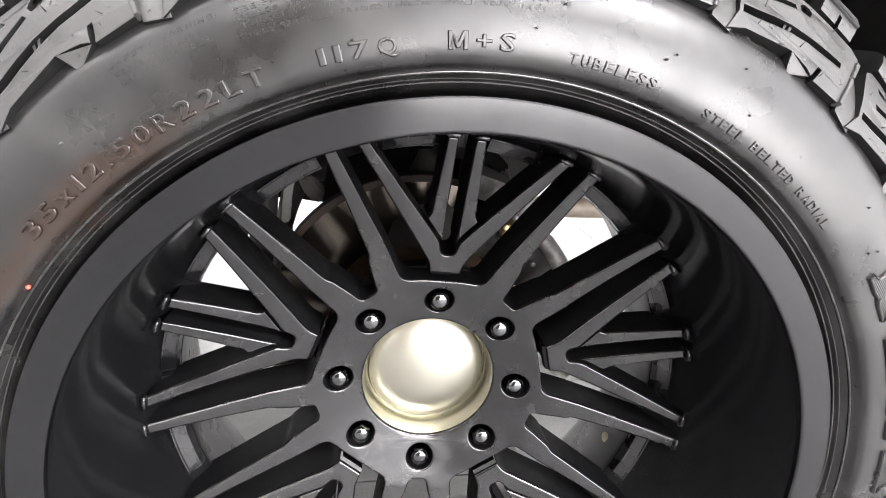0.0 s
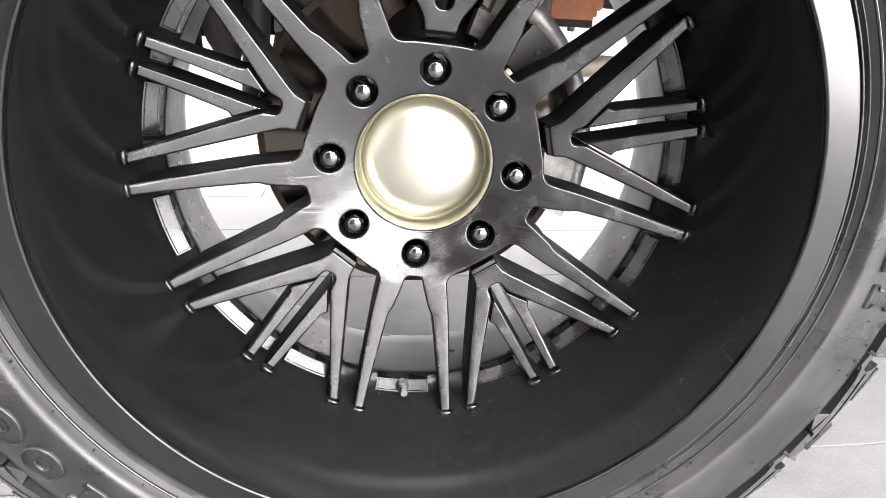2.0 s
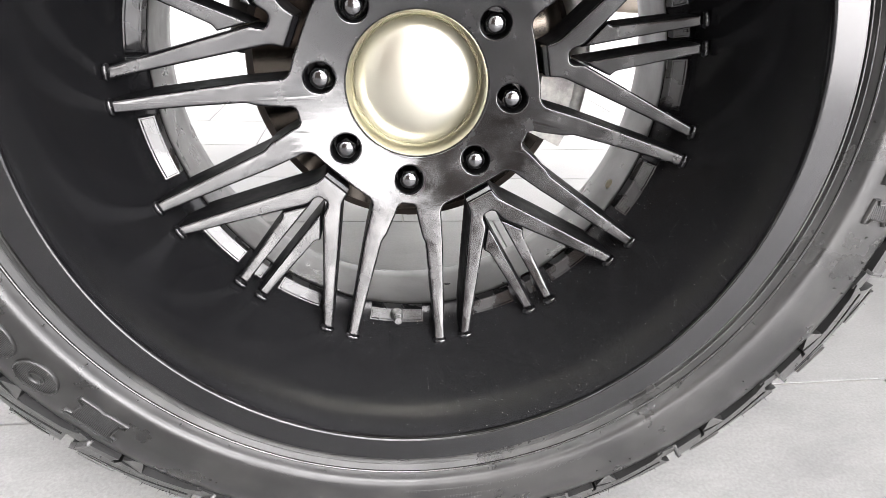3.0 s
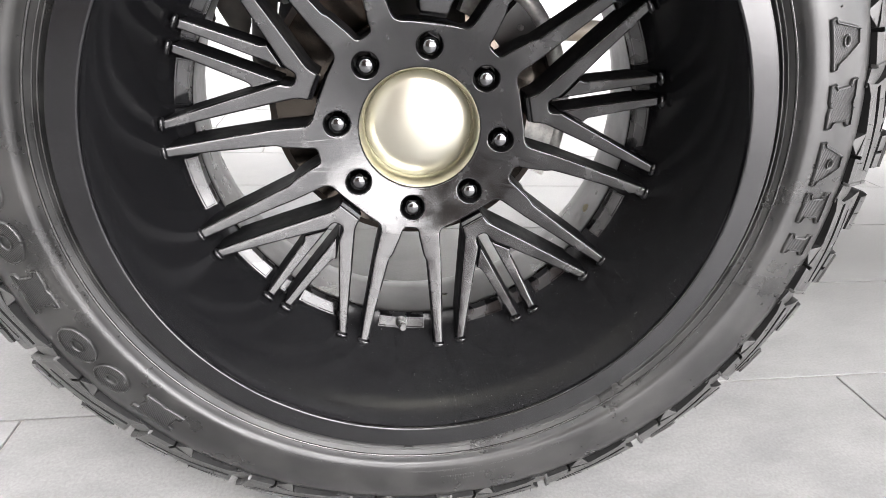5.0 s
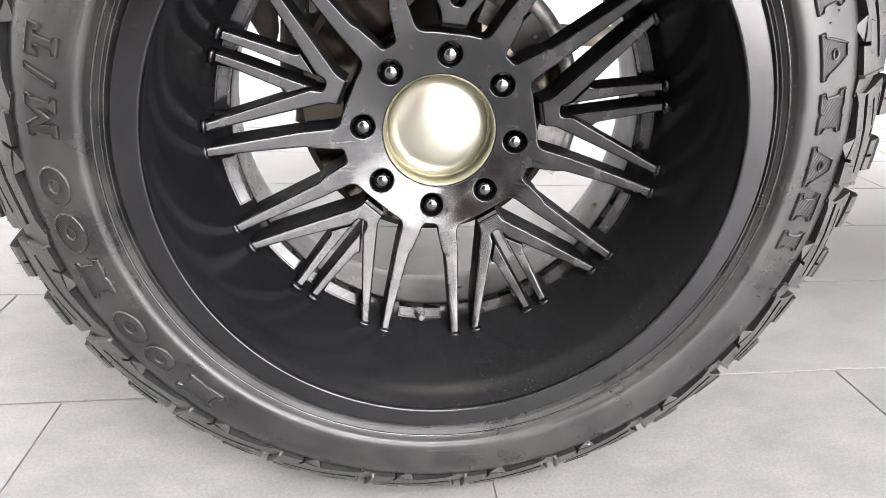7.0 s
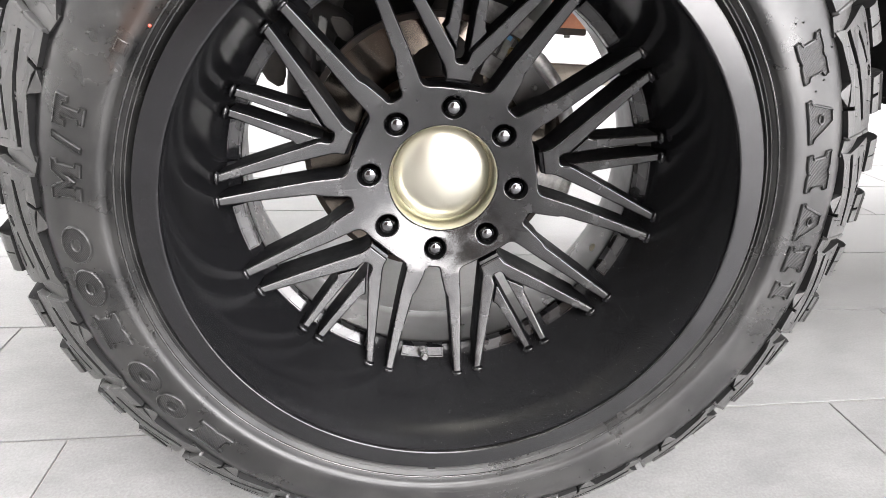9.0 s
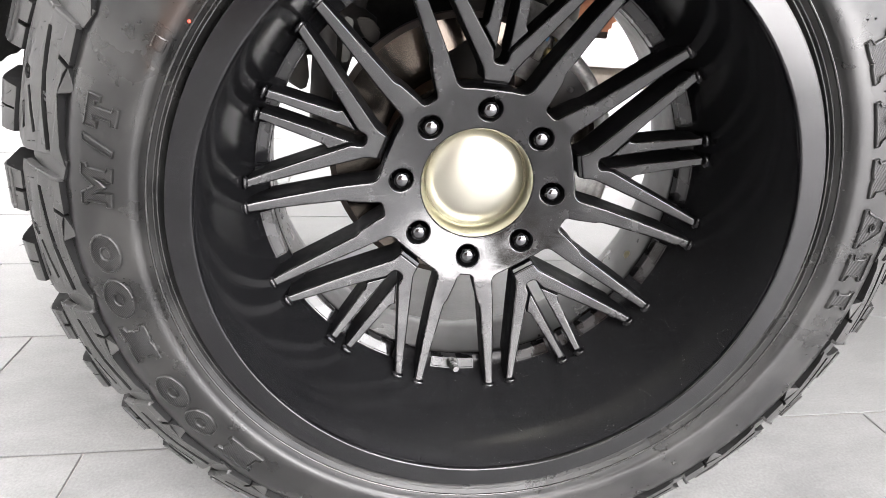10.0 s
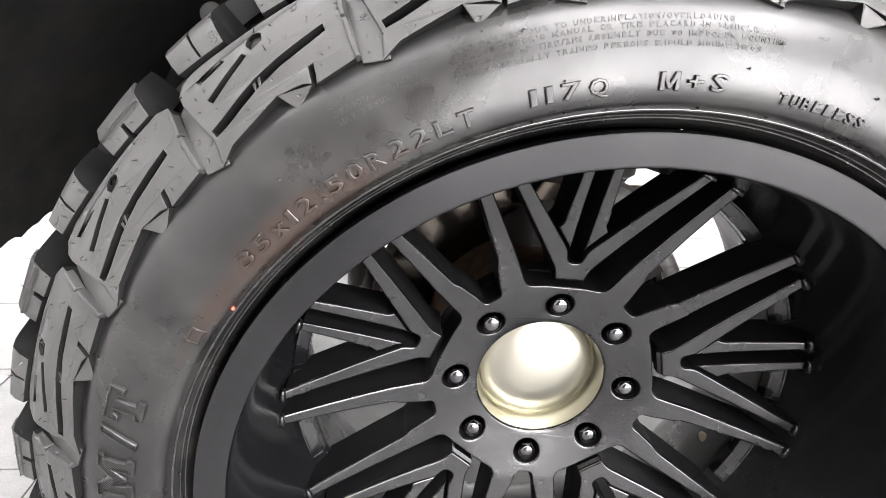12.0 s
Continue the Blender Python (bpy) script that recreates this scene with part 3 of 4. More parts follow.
def squash(p):
    """The tyre under load: bulged sidewall low down, tread flat on the floor. Local place to local place."""
    t = radians(ROLL)
    x, z = p[0] * math.cos(t) + p[2] * math.sin(t), -p[0] * math.sin(t) + p[2] * math.cos(t)
    r = math.hypot(x, z)
    load = min(max(-z / 0.40, 0.0), 1.0) * min(max((r - 0.31) / 0.08, 0.0), 1.0)
    if p[1] < 0.199:
        grow = 1 + 0.008 * load * min(max((0.408 - r) / 0.025, 0.0), 1.0)
        grow -= 0.0065 / r * load * min(max((r - 0.402) / 0.010, 0.0), 1.0)
        p = (p[0] * grow, p[1] - 0.006 * load, p[2] * grow)
        x, z = x * grow, z * grow
    low = -(ZC - 0.0015)
    if z >= low:
        return p
    return (x * math.cos(t) - low * math.sin(t), p[1], x * math.sin(t) + low * math.cos(t))


def on_tread(a, s, off, outer=0):
    """A point at angle a, s metres up the shoulder from the wing's corner, off metres proud of the profile."""
    l_r, l_y, l_s = LINES[outer]
    r, y = np.interp(s, l_s, l_r), np.interp(s, l_s, l_y)
    e = 0.003
    dr, dy = np.interp(s + e, l_s, l_r) - np.interp(s - e, l_s, l_r), np.interp(s + e, l_s, l_y) - np.interp(s - e, l_s, l_y)
    q = math.hypot(dr, dy) or 1
    return squash(pol(r + off * dy / q, a, y - off * dr / q))


carcass = [(0.2860, 0.076), (0.2886, 0.0705), (0.2900, 0.0640), (0.2912, 0.0612)]
# the bead's seat: an inward slope with fine moulded ridges up to the nib line
for f, h in ((0, 0), (0.24, 0), (0.27, 0.0005), (0.31, 0.0005), (0.34, 0), (0.46, 0), (0.48, 0.0003), (0.51, 0.0003), (0.53, 0), (0.93, 0), (1, 0)):
    carcass.append((0.2918 + 0.0104 * f - 0.83 * h, 0.0590 - 0.0155 * f - 0.55 * h))
carcass += [(0.3030, 0.0418)]
carcass += smooth_profile([(0.3030, 0.0418), (0.3045, 0.0388), (0.3075, 0.0366), (0.3120, 0.0355), (0.3180, 0.0351), (0.3260, 0.0354), (0.3350, 0.0363), (0.3470, 0.0391), (0.3570, 0.0442), (0.3640, 0.0530), (0.3720, 0.0680), (0.3850, 0.0850), (0.3990, 0.1030),
                           (0.4110, 0.1250), (0.4180, 0.1500), (0.4200, 0.1900)], 2)[1:]
far_side = [(r, 0.398 - y) for r, y in carcass[::-1]]
c_mesh = revolve("sidewall", carcass + far_side[1:], M_RUBBER, 252, True, 28)
for v in c_mesh.vertices:
    v.co = squash(tuple(v.co))
# tread base takes the dark shade copy
c_mesh.materials.append(M_GROOVE_SHADE)
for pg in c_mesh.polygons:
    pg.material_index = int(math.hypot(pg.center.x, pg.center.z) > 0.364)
part("sidewall", c_mesh, tyre, "smooth black rubber sidewall with brown bloom and painted brown reflection")
ring_mid = (0.2918 + 0.0104 * 0.86 - 0.83 * 0.0002, 0.0590 - 0.0155 * 0.86 - 0.55 * 0.0002)
section = [(ring_mid[0] + 0.0012 * math.cos(math.tau * k / 10), ring_mid[1] + 0.0012 * math.sin(math.tau * k / 10)) for k in range(10)]
part("bead_ring", revolve("bead_ring", section, M_BEAD, 252, True, 60), tyre, "smooth shiny moulded ring beside the rim")
C_R = [r for r, _ in carcass]
C_Y = [y for _, y in carcass]


def plate(name, outline, holes, top, deep, a0, scale=1.0, outer=0, lift=None, step=2.0):
    """A tread piece from an outline in (degrees, millimetres): top proud of the profile, walls down to deep below it."""
    from mathutils.geometry import tessellate_polygon
    fine = []
    for loop in [outline] + holes:
        out = []
        for (p, s), (q, t) in zip(loop, loop[1:] + loop[:1]):
            n = max(1, int(abs(q - p) / step), int(abs(t - s) / 7))
            out += [(p + (q - p) * i / n, s + (t - s) * i / n) for i in range(n)]
        fine.append(out)
    flat = [pt for loop in fine for pt in loop]
    tris = tessellate_polygon([[Vector((p * 6.5, s, 0)) for p, s in loop] for loop in fine])
    k, first = len(flat), len(fine[0])
    verts = [on_tread(a0 + scale * p, s / 1000, top + (lift(p, s) if lift else 0), outer) for p, s in flat]
    # walls lean out a little towards their foot
    cx, cs = sum(p for p, _ in fine[0]) / first, sum(s for _, s in fine[0]) / first
    verts += [on_tread(a0 + scale * (p + (0.12 if p > cx else -0.12) * (i < first)), s / 1000 + (0.0008 if s > cs else -0.0012) * (i < first), -deep, outer) for i, (p, s) in enumerate(flat)]
    faces = [tuple(t) for t in tris]
    start = 0
    for loop in fine:
        m = len(loop)
        faces += [(start + i, start + (i + 1) % m, k + start + (i + 1) % m, k + start + i) for i in range(m)]
        start += m
    me = mesh_of(name, verts, faces, M_TREAD)
    # walls take the dark shade copy, tops keep the tread colour
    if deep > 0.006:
        me.materials.append(M_GROOVE_SHADE)
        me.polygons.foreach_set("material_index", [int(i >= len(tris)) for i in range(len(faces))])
    bm = bmesh.new()
    bm.from_mesh(me)
    bmesh.ops.recalc_face_normals(bm, faces=bm.faces)
    bm.to_mesh(me)
    bm.free()
    return sharp_by_angle(me, 30)


# one shoulder lug: its long slot, two slits and a scoop, and the notch in its wing
LUG = [(0, -1), (-0.15, 7), (-0.25, 14), (-0.3, 21.6), (-0.6, 34), (-0.5, 40), (0.6, 43.5), (4, 43.8), (8.5, 44.5), (12.5, 46.5), (14.0, 45), (14.75, 39.5), (14.8, 33.7), (14.5, 19.8), (14.15, 5), (14.9, -8),
       (13.0, -2.8), (10.1, -0.1), (7.5, 3.2), (5.2, 0.8), (4.5, -1.4), (4.3, 3.0), (4.1, 6.9), (3.6, 7.3), (3.8, 2.0), (4.1, -2.9), (2.0, -2.2)]
SLOT = [(1.6, 23.2), (5.9, 20.2), (8.4, 18), (10.5, 14.8), (12.3, 11.9), (13.85, 10.2), (13.75, 5.8), (12.3, 6.8), (10.2, 9.9), (8.4, 12.7), (6.1, 15.4), (4.7, 16.2), (1.6, 19.2)]
SLIT_SHORT = [(9.95, 37.3), (10.3, 40.4), (12.9, 39.3), (12.6, 35.8)]
SLIT_LONG = [(8.15, 31.7), (8.4, 34.4), (12.75, 25.3), (12.45, 21.8)]
SCOOP = [(6.5, 33.8), (6.3, 38), (6.55, 39.6), (6.9, 40.4), (7.3, 40.2), (7.6, 38.8), (7.8, 36.5), (7.6, 33)]
SLIT_STEP = [(12.5, 39.5), (13.1, 38), (13.2, 32.5), (12.75, 32), (12.6, 35.6)]
FACET = [(7.5, 3.2), (4.5, -1.4), (6.7, -8.2)]
STOP = [(8.0, 18.4), (8.35, 12.2), (8.6, 11.8), (8.35, 18.2)]
STOP_LOW = [(8.6, 18.0), (8.85, 11.6), (9.05, 11.2), (8.95, 17.4)]
VALLEY = [(14.3, -9), (16.6, -5), (16.45, 14), (16.35, 22), (16.05, 34), (15.9, 38), (15.6, 39.3), (15.3, 39.3), (15.05, 38.0), (14.75, 33), (14.4, 20), (14.0, 5)]
EDGE_UP = [(-0.62, 34), (-0.32, 21.4), (0.02, 21.6), (-0.22, 34.4)]
EDGE_LOW = [(-0.32, 19.5), (-0.08, -0.8), (0.30, -0.9), (0.06, 19.7)]
BLOCK_P = [(1.1, 45.5), (3.02, 46), (3.06, 54), (3.42, 54), (3.46, 46.5), (5.5, 47), (5.5, 70), (5.1, 100), (0.6, 100), (0.9, 70)]
BLOCK_P_PAD = [(1.1, 57), (5.4, 57.5), (5.2, 76), (1.0, 76)]
BLOCK_Q = [(9.2, 47), (13.7, 49), (13.8, 70), (13.4, 100), (8.8, 100), (9.0, 70)]
BLOCK_Q_SIPE = [[(11.32, 48.5), (11.50, 48.6), (11.50, 78), (11.32, 78)]]
CROWN = [(3.2, 108), (9.5, 106), (11.5, 128), (7.0, 150), (2.0, 132)]
# name, outline, holes, height, depth, slope of the top, on the block line
KINDS = [("shoulder_lug", LUG, [SLOT, SLIT_SHORT, SLIT_LONG, SCOOP], 0.0004, 0.020, None, 0), ("wing_facet", FACET, [], 0.0004, 0.010, lambda p, s: -0.0042 * min(max((0.55 * (p - 4.5) + 1.2 - s) / 9.0, 0), 1), 0),
         ("tread_step", SCOOP, [], -0.0030, 0.006, lambda p, s: 0.0004 * (s - 40), 0), ("tread_step", SLIT_STEP, [], -0.0012, 0.004, None, 0), ("slot_stop", STOP, [], -0.0012, 0.016, None, 0), ("slot_stop", STOP_LOW, [], -0.0016, 0.016, None, 0),
         ("shoulder_valley", VALLEY, [], -0.0008, 0.012, lambda p, s: -0.00014 * max(s + 3, 0), 0), ("raised_edge", EDGE_UP, [], 0.0020, 0.003, None, 0), ("raised_edge", EDGE_LOW, [], 0.0018, 0.003, None, 0),
         ("tread_block", BLOCK_P, [], 0.0, 0.022, None, 1), ("block_pad", BLOCK_P_PAD, [], 0.0016, 0.003, None, 1), ("tread_block", BLOCK_Q, BLOCK_Q_SIPE, 0.0005, 0.022, None, 1), ("crown_block", CROWN, [], 0.0, 0.015, None, 1)]
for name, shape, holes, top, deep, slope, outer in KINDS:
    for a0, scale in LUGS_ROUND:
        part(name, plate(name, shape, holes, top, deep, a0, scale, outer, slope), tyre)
# far half of the tread, out of reach of the eye, as one mesh
verts, faces = [], []
for name, shape, holes, top, deep, slope, outer in KINDS[9:]:
    for a0, scale in LUGS_ROUND:
        me = plate(name, shape, holes, top, deep, a0 + 8, scale, outer, slope)
        base = len(verts)
        verts += [(v.co.x, 0.398 - v.co.y, v.co.z) for v in me.vertices]
        faces += [tuple(base + i for i in reversed(pg.vertices)) for pg in me.polygons]
        bpy.data.meshes.remove(me)
tagged(part("far_tread", mesh_of("far_tread", verts, faces, M_TREAD), tyre), kind="stuff")


def side_y(r):
    return float(np.interp(r, C_R, C_Y))


GLYPHS = {}
M_STROKES = [(0, 0), (0.13, 0), (0.13, 0.46), (0.31, 0.06), (0.41, 0.06), (0.59, 0.46), (0.59, 0), (0.72, 0), (0.72, 0.70), (0.57, 0.70), (0.36, 0.24), (0.15, 0.70), (0, 0.70)]


def glyph(ch):
    """A character's solid: points with x and height from 0 to 1, and its faces."""
    if ch not in GLYPHS:
        if ch == "M":
            cu = bpy.data.curves.new("glyph", "CURVE")
            cu.dimensions, cu.fill_mode = "2D", "BOTH"
            sp = cu.splines.new("POLY")
            sp.points.add(len(M_STROKES) - 1)
            for q, (u, v) in zip(sp.points, M_STROKES):
                q.co = (u, v, 0, 1)
            sp.use_cyclic_u = True
        else:
            cu = bpy.data.curves.new("glyph", "FONT")
            cu.body, cu.size, cu.resolution_u = ch, 1.0, 2
        cu.extrude, cu.bevel_depth, cu.bevel_resolution, cu.offset = 0.02, 0.034, 1, -0.006
        ob = bpy.data.objects.new("glyph", cu)
        scene.collection.objects.link(ob)
        me = bpy.data.meshes.new_from_object(ob.evaluated_get(bpy.context.evaluated_depsgraph_get()))
        bpy.data.objects.remove(ob)
        bpy.data.curves.remove(cu)
        co = np.array([v.co for v in me.vertices])
        co[:, 0] = (co[:, 0] - co[:, 0].min()) / np.ptp(co[:, 0])
        co[:, 2] = (co[:, 2] - co[:, 2].min()) / np.ptp(co[:, 2])
        GLYPHS[ch] = co, [tuple(pg.vertices) for pg in me.polygons]
        bpy.data.meshes.remove(me)
    return GLYPHS[ch]


WIDTHS = {" ": 0.7, ".": 0.32, "1": 0.42, "M": 1.25, "I": 0.3, "/": 0.6, ":": 0.3, "'": 0.25, "i": 0.3}


def lettering(name, text, a_from, a_to, r0, height, relief=0.0005, gap=0.38):
    """Raised writing round the sidewall, evenly spaced, its foot towards the hub."""
    total = sum(WIDTHS.get(ch, 1.0) for ch in text) + gap * (len(text) - 1)
    unit, x = (a_to - a_from) / total, 0.0
    verts, faces = [], []
    for ch in text:
        w = WIDTHS.get(ch, 1.0)
        if ch != " ":
            co, fs = glyph(ch)
            base = len(verts)
            for u, v, h in co:
                r = r0 + v / 0.7 * height
                verts.append(squash(pol(r, a_from + unit * (x + w * u), side_y(r) + 0.0003 - (relief + 0.0003) * h)))
            faces += [tuple(base + i for i in fc) for fc in fs]
        x += w + gap
    return part(name, sharp_by_angle(mesh_of(name, verts, faces, M_RUBBER), 40), tyre)


lettering("size_lettering", "35x12.50R22LT", 142.7, 115.2, 0.3108, 0.0086, 0.0022)
lettering("load_lettering", "117Q", 110.1, 102.7, 0.3113, 0.0082, 0.0018)
lettering("season_lettering", "M+S", 98.0, 91.6, 0.3117, 0.0086, 0.0018, 0.5)
lettering("type_lettering", "TUBELESS", 86.1, 76.6, 0.3104, 0.0056, 0.0010)
lettering("build_lettering", "STEEL BELTED RADIAL", 70.5, 49.0, 0.3090, 0.0051, 0.0010)
lettering("origin_lettering", "Made in Indonesia", 165.4, 156.9, 0.3095, 0.0028, 0.0003)


def on_side(a_mid, r_mid, u, v, h):
    """A point of the sidewall by millimetres along and across from a middle, h metres proud."""
    r = r_mid + v / 1000
    return squash(pol(r, a_mid - math.degrees(u / 1000 / r_mid), side_y(r) - h))


def emblem(a_mid, r_mid, loops, field=0.0010, crest=0.0024):
    """A raised shape with a hatched field inside a rounded rim; the first loop is its outline, the others are openings. Returns field and rim."""
    from mathutils.geometry import tessellate_polygon
    fine = []
    for loop in loops:
        out = []
        for p, q in zip(loop, loop[1:] + loop[:1]):
            n = max(1, int(math.dist(p, q) / 4))
            out += [(p[0] + (q[0] - p[0]) * i / n, p[1] + (q[1] - p[1]) * i / n) for i in range(n)]
        fine.append(out)
    flat = [pt for loop in fine for pt in loop]
    tris = tessellate_polygon([[Vector((u, v, 0)) for u, v in loop] for loop in fine])
    top = mesh_of("hatched_field", [on_side(a_mid, r_mid, u, v, field) for u, v in flat], [tuple(t) for t in tris], M_HATCH)
    verts, faces = [], []
    for j, loop in enumerate(fine):
        area = sum(p[0] * q[1] - q[0] * p[1] for p, q in zip(loop, loop[1:] + loop[:1]))
        sign = (1 if area > 0 else -1) * (-1 if j else 1)
        base, n = len(verts), len(loop)
        for i, p in enumerate(loop):
            d = Vector(loop[(i + 1) % n]) - Vector(loop[i - 1])
            out = Vector((d.y, -d.x)).normalized() * sign
            for off, h in ((1.5, -0.0004), (1.0, 0.7 * crest), (0.3, crest), (-0.3, crest), (-0.8, field - 0.0002)):
                verts.append(on_side(a_mid, r_mid, p[0] + off * out.x, p[1] + off * out.y, h))
        for i in range(n):
            for q in range(4):
                b0, b1 = base + 5 * i + q, base + 5 * ((i + 1) % n) + q
                faces.append((b0, b0 + 1, b1 + 1, b1))
    # moulding pips on the outline's corners
    for u, v in loops[0][::2]:
        base = len(verts)
        verts += [on_side(a_mid, r_mid, u + 0.7 * math.cos(math.tau * k / 5), v + 0.7 * math.sin(math.tau * k / 5), crest - 0.0002) for k in range(5)] + [on_side(a_mid, r_mid, u, v, crest + 0.0012)]
        faces += [(base + k, base + (k + 1) % 5, base + 5) for k in range(5)]
    me = mesh_of("rim", verts, faces, M_RUBBER)
    bm = bmesh.new()
    bm.from_mesh(me)
    bmesh.ops.recalc_face_normals(bm, faces=bm.faces)
    bm.to_mesh(me)
    bm.free()
    return top, sharp_by_angle(me, 50)


def oval(w, h, n=24):
    return [(w * math.cos(math.tau * i / n), h * math.sin(math.tau * i / n)) for i in range(n)]


def mirrored(half):
    return half + [(-u, v) for u, v in half[::-1]]


def waisted(w, notch):
    """A broad block with flared corners and a nick in the middle of its top and foot."""
    return mirrored([(0, -11 + notch), (0.25 * w, -11), (w, -11), (w, -7.5), (0.75 * w, -5.5), (0.75 * w, 5.5), (w, 7.5), (w, 11), (0.25 * w, 11), (0, 11 - notch)])


def shapes(kind, w):
    if kind == "oval":
        return [oval(w, 11.5), oval(0.36 * w, 4.2, 14)]
    if kind == "wedge":
        return [mirrored([(w, -11), (w, -8), (0.82 * w, -7), (0.25 * w, 11)]), oval(0.22 * w, 2.6, 12)]
    if kind == "post":
        return [mirrored([(w, -11), (w, -8), (0.62 * w, -6), (0.62 * w, 6), (w, 8), (w, 11)])]
    return [waisted(w, 1.5)]


# plain raised shapes in place of the trade name's characters
for a, kind, w in ((225.6, "block", 21), (216.5, "oval", 16.5), (209.3, "oval", 19), (199.5, "block", 18), (191.6, "oval", 18), (184.3, "oval", 16.5),
                   (36.4, "block", 18.5), (26.8, "wedge", 20), (18.1, "block", 18), (9.6, "wedge", 19), (2.6, "post", 13.5), (356.5, "post", 9.5)):
    field, rim = emblem(a, 0.3315, shapes(kind, w))
    part("rim", rim, part("hatched_field", field, tyre, "raised hatched shape with a rounded rim"))
part("hatched_field", emblem(152.9, 0.3108, [mirrored([(4.5, -3.5), (4.5, 3.5)])], 0.0002, 0.0007)[1], tyre)
# the terrain letters, hatched and rimmed like the rest
M_FORM = mirrored([(0, -7), (6.5, 2), (6.5, -7), (5, -7.5), (5, -11), (16, -11), (16, -8), (13, -7), (13, 7), (16, 8), (16, 11), (7.5, 11), (0, 1)])
T_FORM = mirrored([(7, -11), (7, -8), (3.2, -7), (3.2, 6), (7, 6), (8, 2.5), (11.5, 2.5), (11.5, 11)])
for a, form in ((174.3, M_FORM), (168.75, [(-6, -11), (-2, -11), (6, 11), (2, 11)]), (164.45, T_FORM)):
    field, rim = emblem(a, 0.3320, [form])
    part("rim", rim, part("terrain_lettering", field, tyre, "raised hatched letter with a rounded rim"))


def bars(name, lines, seed):
    """Rows of small raised dashes in place of print too small to read: (angle from, angle to, radius, height)."""
    rnd = random.Random(seed)
    verts, faces = [], []
    for a, end, r, h in lines:
        while a > end:
            w = rnd.choice((0.28, 0.28, 0.22)) * h / 0.0022
            if rnd.random() < 0.84:
                b = len(verts)
                for rr in (r, r + h):
                    for aa in (a, a - w):
                        verts.append(squash(pol(rr, aa, side_y(rr) + 0.0002)))
                for rr in (r + 0.15 * h, r + 0.85 * h):
                    for aa in (a - 0.12 * w, a - 0.88 * w):
                        verts.append(squash(pol(rr, aa, side_y(rr) - 0.0003)))
                faces += [(b + 4, b + 5, b + 7, b + 6), (b, b + 1, b + 5, b + 4), (b + 1, b + 3, b + 7, b + 5), (b + 3, b + 2, b + 6, b + 7), (b + 2, b, b + 4, b + 6)]
            a -= w + 0.14
    return tagged(part(name, mesh_of(name, verts, faces, M_RUBBER), tyre), kind="stuff")


for text, a, b, r in (("SAFETY WARNING:", 126.8, 117.0, 0.3475), ("SERIOUS INJURY", 126.7, 118.7, 0.3427), ("MAY RESULT FROM:", 126.6, 118.0, 0.3381),
                      ("TIRE FAILURE DUE TO UNDERINFLATION/OVERLOADING", 115.6, 92.0, 0.3455), ("FOLLOW OWNER'S MANUAL OR TIRE PLACARD IN VEHICLE", 115.4, 89.8, 0.3418),
                      ("EXPLOSION OF TIRE/RIM ASSEMBLY DUE TO IMPROPER MOUNTING", 115.2, 87.1, 0.3376), ("ONLY SPECIALLY TRAINED PERSONS SHOULD MOUNT TIRES", 115.0, 89.2, 0.3330)):
    lettering("warning_lettering", text, a, b, r, 0.0024, 0.00032)
bars("small_print", [(199.5, 192.5, 0.3095, 0.0026)], 4)
bars("small_print", [(302, 272, 0.3125, 0.0024), (290, 278, 0.3205, 0.0030), (284, 280, 0.3250, 0.0030), (262, 246, 0.3080, 0.0026)], 5)

# rubber nibs on the bead ring and sidewall, and moulding whiskers on the shoulder
rnd = random.Random(11)
verts, faces = [], []


def cone(base, tip, r):
    d = (Vector(tip) - Vector(base)).normalized()
    u = d.cross(Vector((0.2, 0.9, 0.35))).normalized()
    w = d.cross(u)
    b = len(verts)
    verts.extend(Vector(base) + r * (math.cos(math.tau * k / 5) * u + math.sin(math.tau * k / 5) * w) for k in range(5))
    verts.append(Vector(tip))
    faces.extend((b + k, b + (k + 1) % 5, b + 5) for k in range(5))


for k in range(46):
    a = 360 / 46 * k + rnd.uniform(-1, 1)
    cone(pol(0.3026, a, 0.0428), pol(0.3018, a, 0.0402), 0.0010)
for k in range(34):
    a, r = rnd.uniform(0, 360), rnd.uniform(0.318, 0.352)
    cone(squash(pol(r, a, side_y(r) + 0.0002)), squash(pol(r, a + 0.2, side_y(r) - 0.0018)), 0.0009)
for a0, scale in LUGS_ROUND:
    for p, s in ((2.5, 8), (9.5, 3), (1.2, 27), (6.5, 28), (11.8, 16), (3.4, 40), (7.2, 42), (13.8, 39), (1.6, 50), (4.4, 52), (9.6, 52), (12.8, 50), (3.0, 80), (10.0, 88), (4.2, 33), (5.8, 40), (10.9, 44), (13.5, 30), (13.9, 24), (9.6, 6), (12.0, 3), (1.8, 12), (2.9, 2), (6.2, 9), (1.9, 57), (4.0, 62), (9.6, 60), (11.8, 58)):
        if rnd.random() < 0.7:
            a = a0 + scale * (p + rnd.uniform(-0.6, 0.6))
            n = rnd.uniform(0.0015, 0.0048)
            cone(on_tread(a, s / 1000, -0.0022, int(s > 47)), on_tread(a + rnd.uniform(-0.6, 0.6), s / 1000 + rnd.uniform(-0.004, 0.004), n, int(s > 47)), 0.0006)
tagged(part("moulding_flash", mesh_of("moulding_flash", verts, faces, M_RUBBER), tyre), kind="stuff")
bm = bmesh.new()
bmesh.ops.create_icosphere(bm, subdivisions=2, radius=0.0014)
part("red_dot", from_bm("red_dot", bm, M_RED, True), tyre, "small red paint mark").matrix_local = Matrix.Translation(pol(0.3022, 148.4, 0.0424))

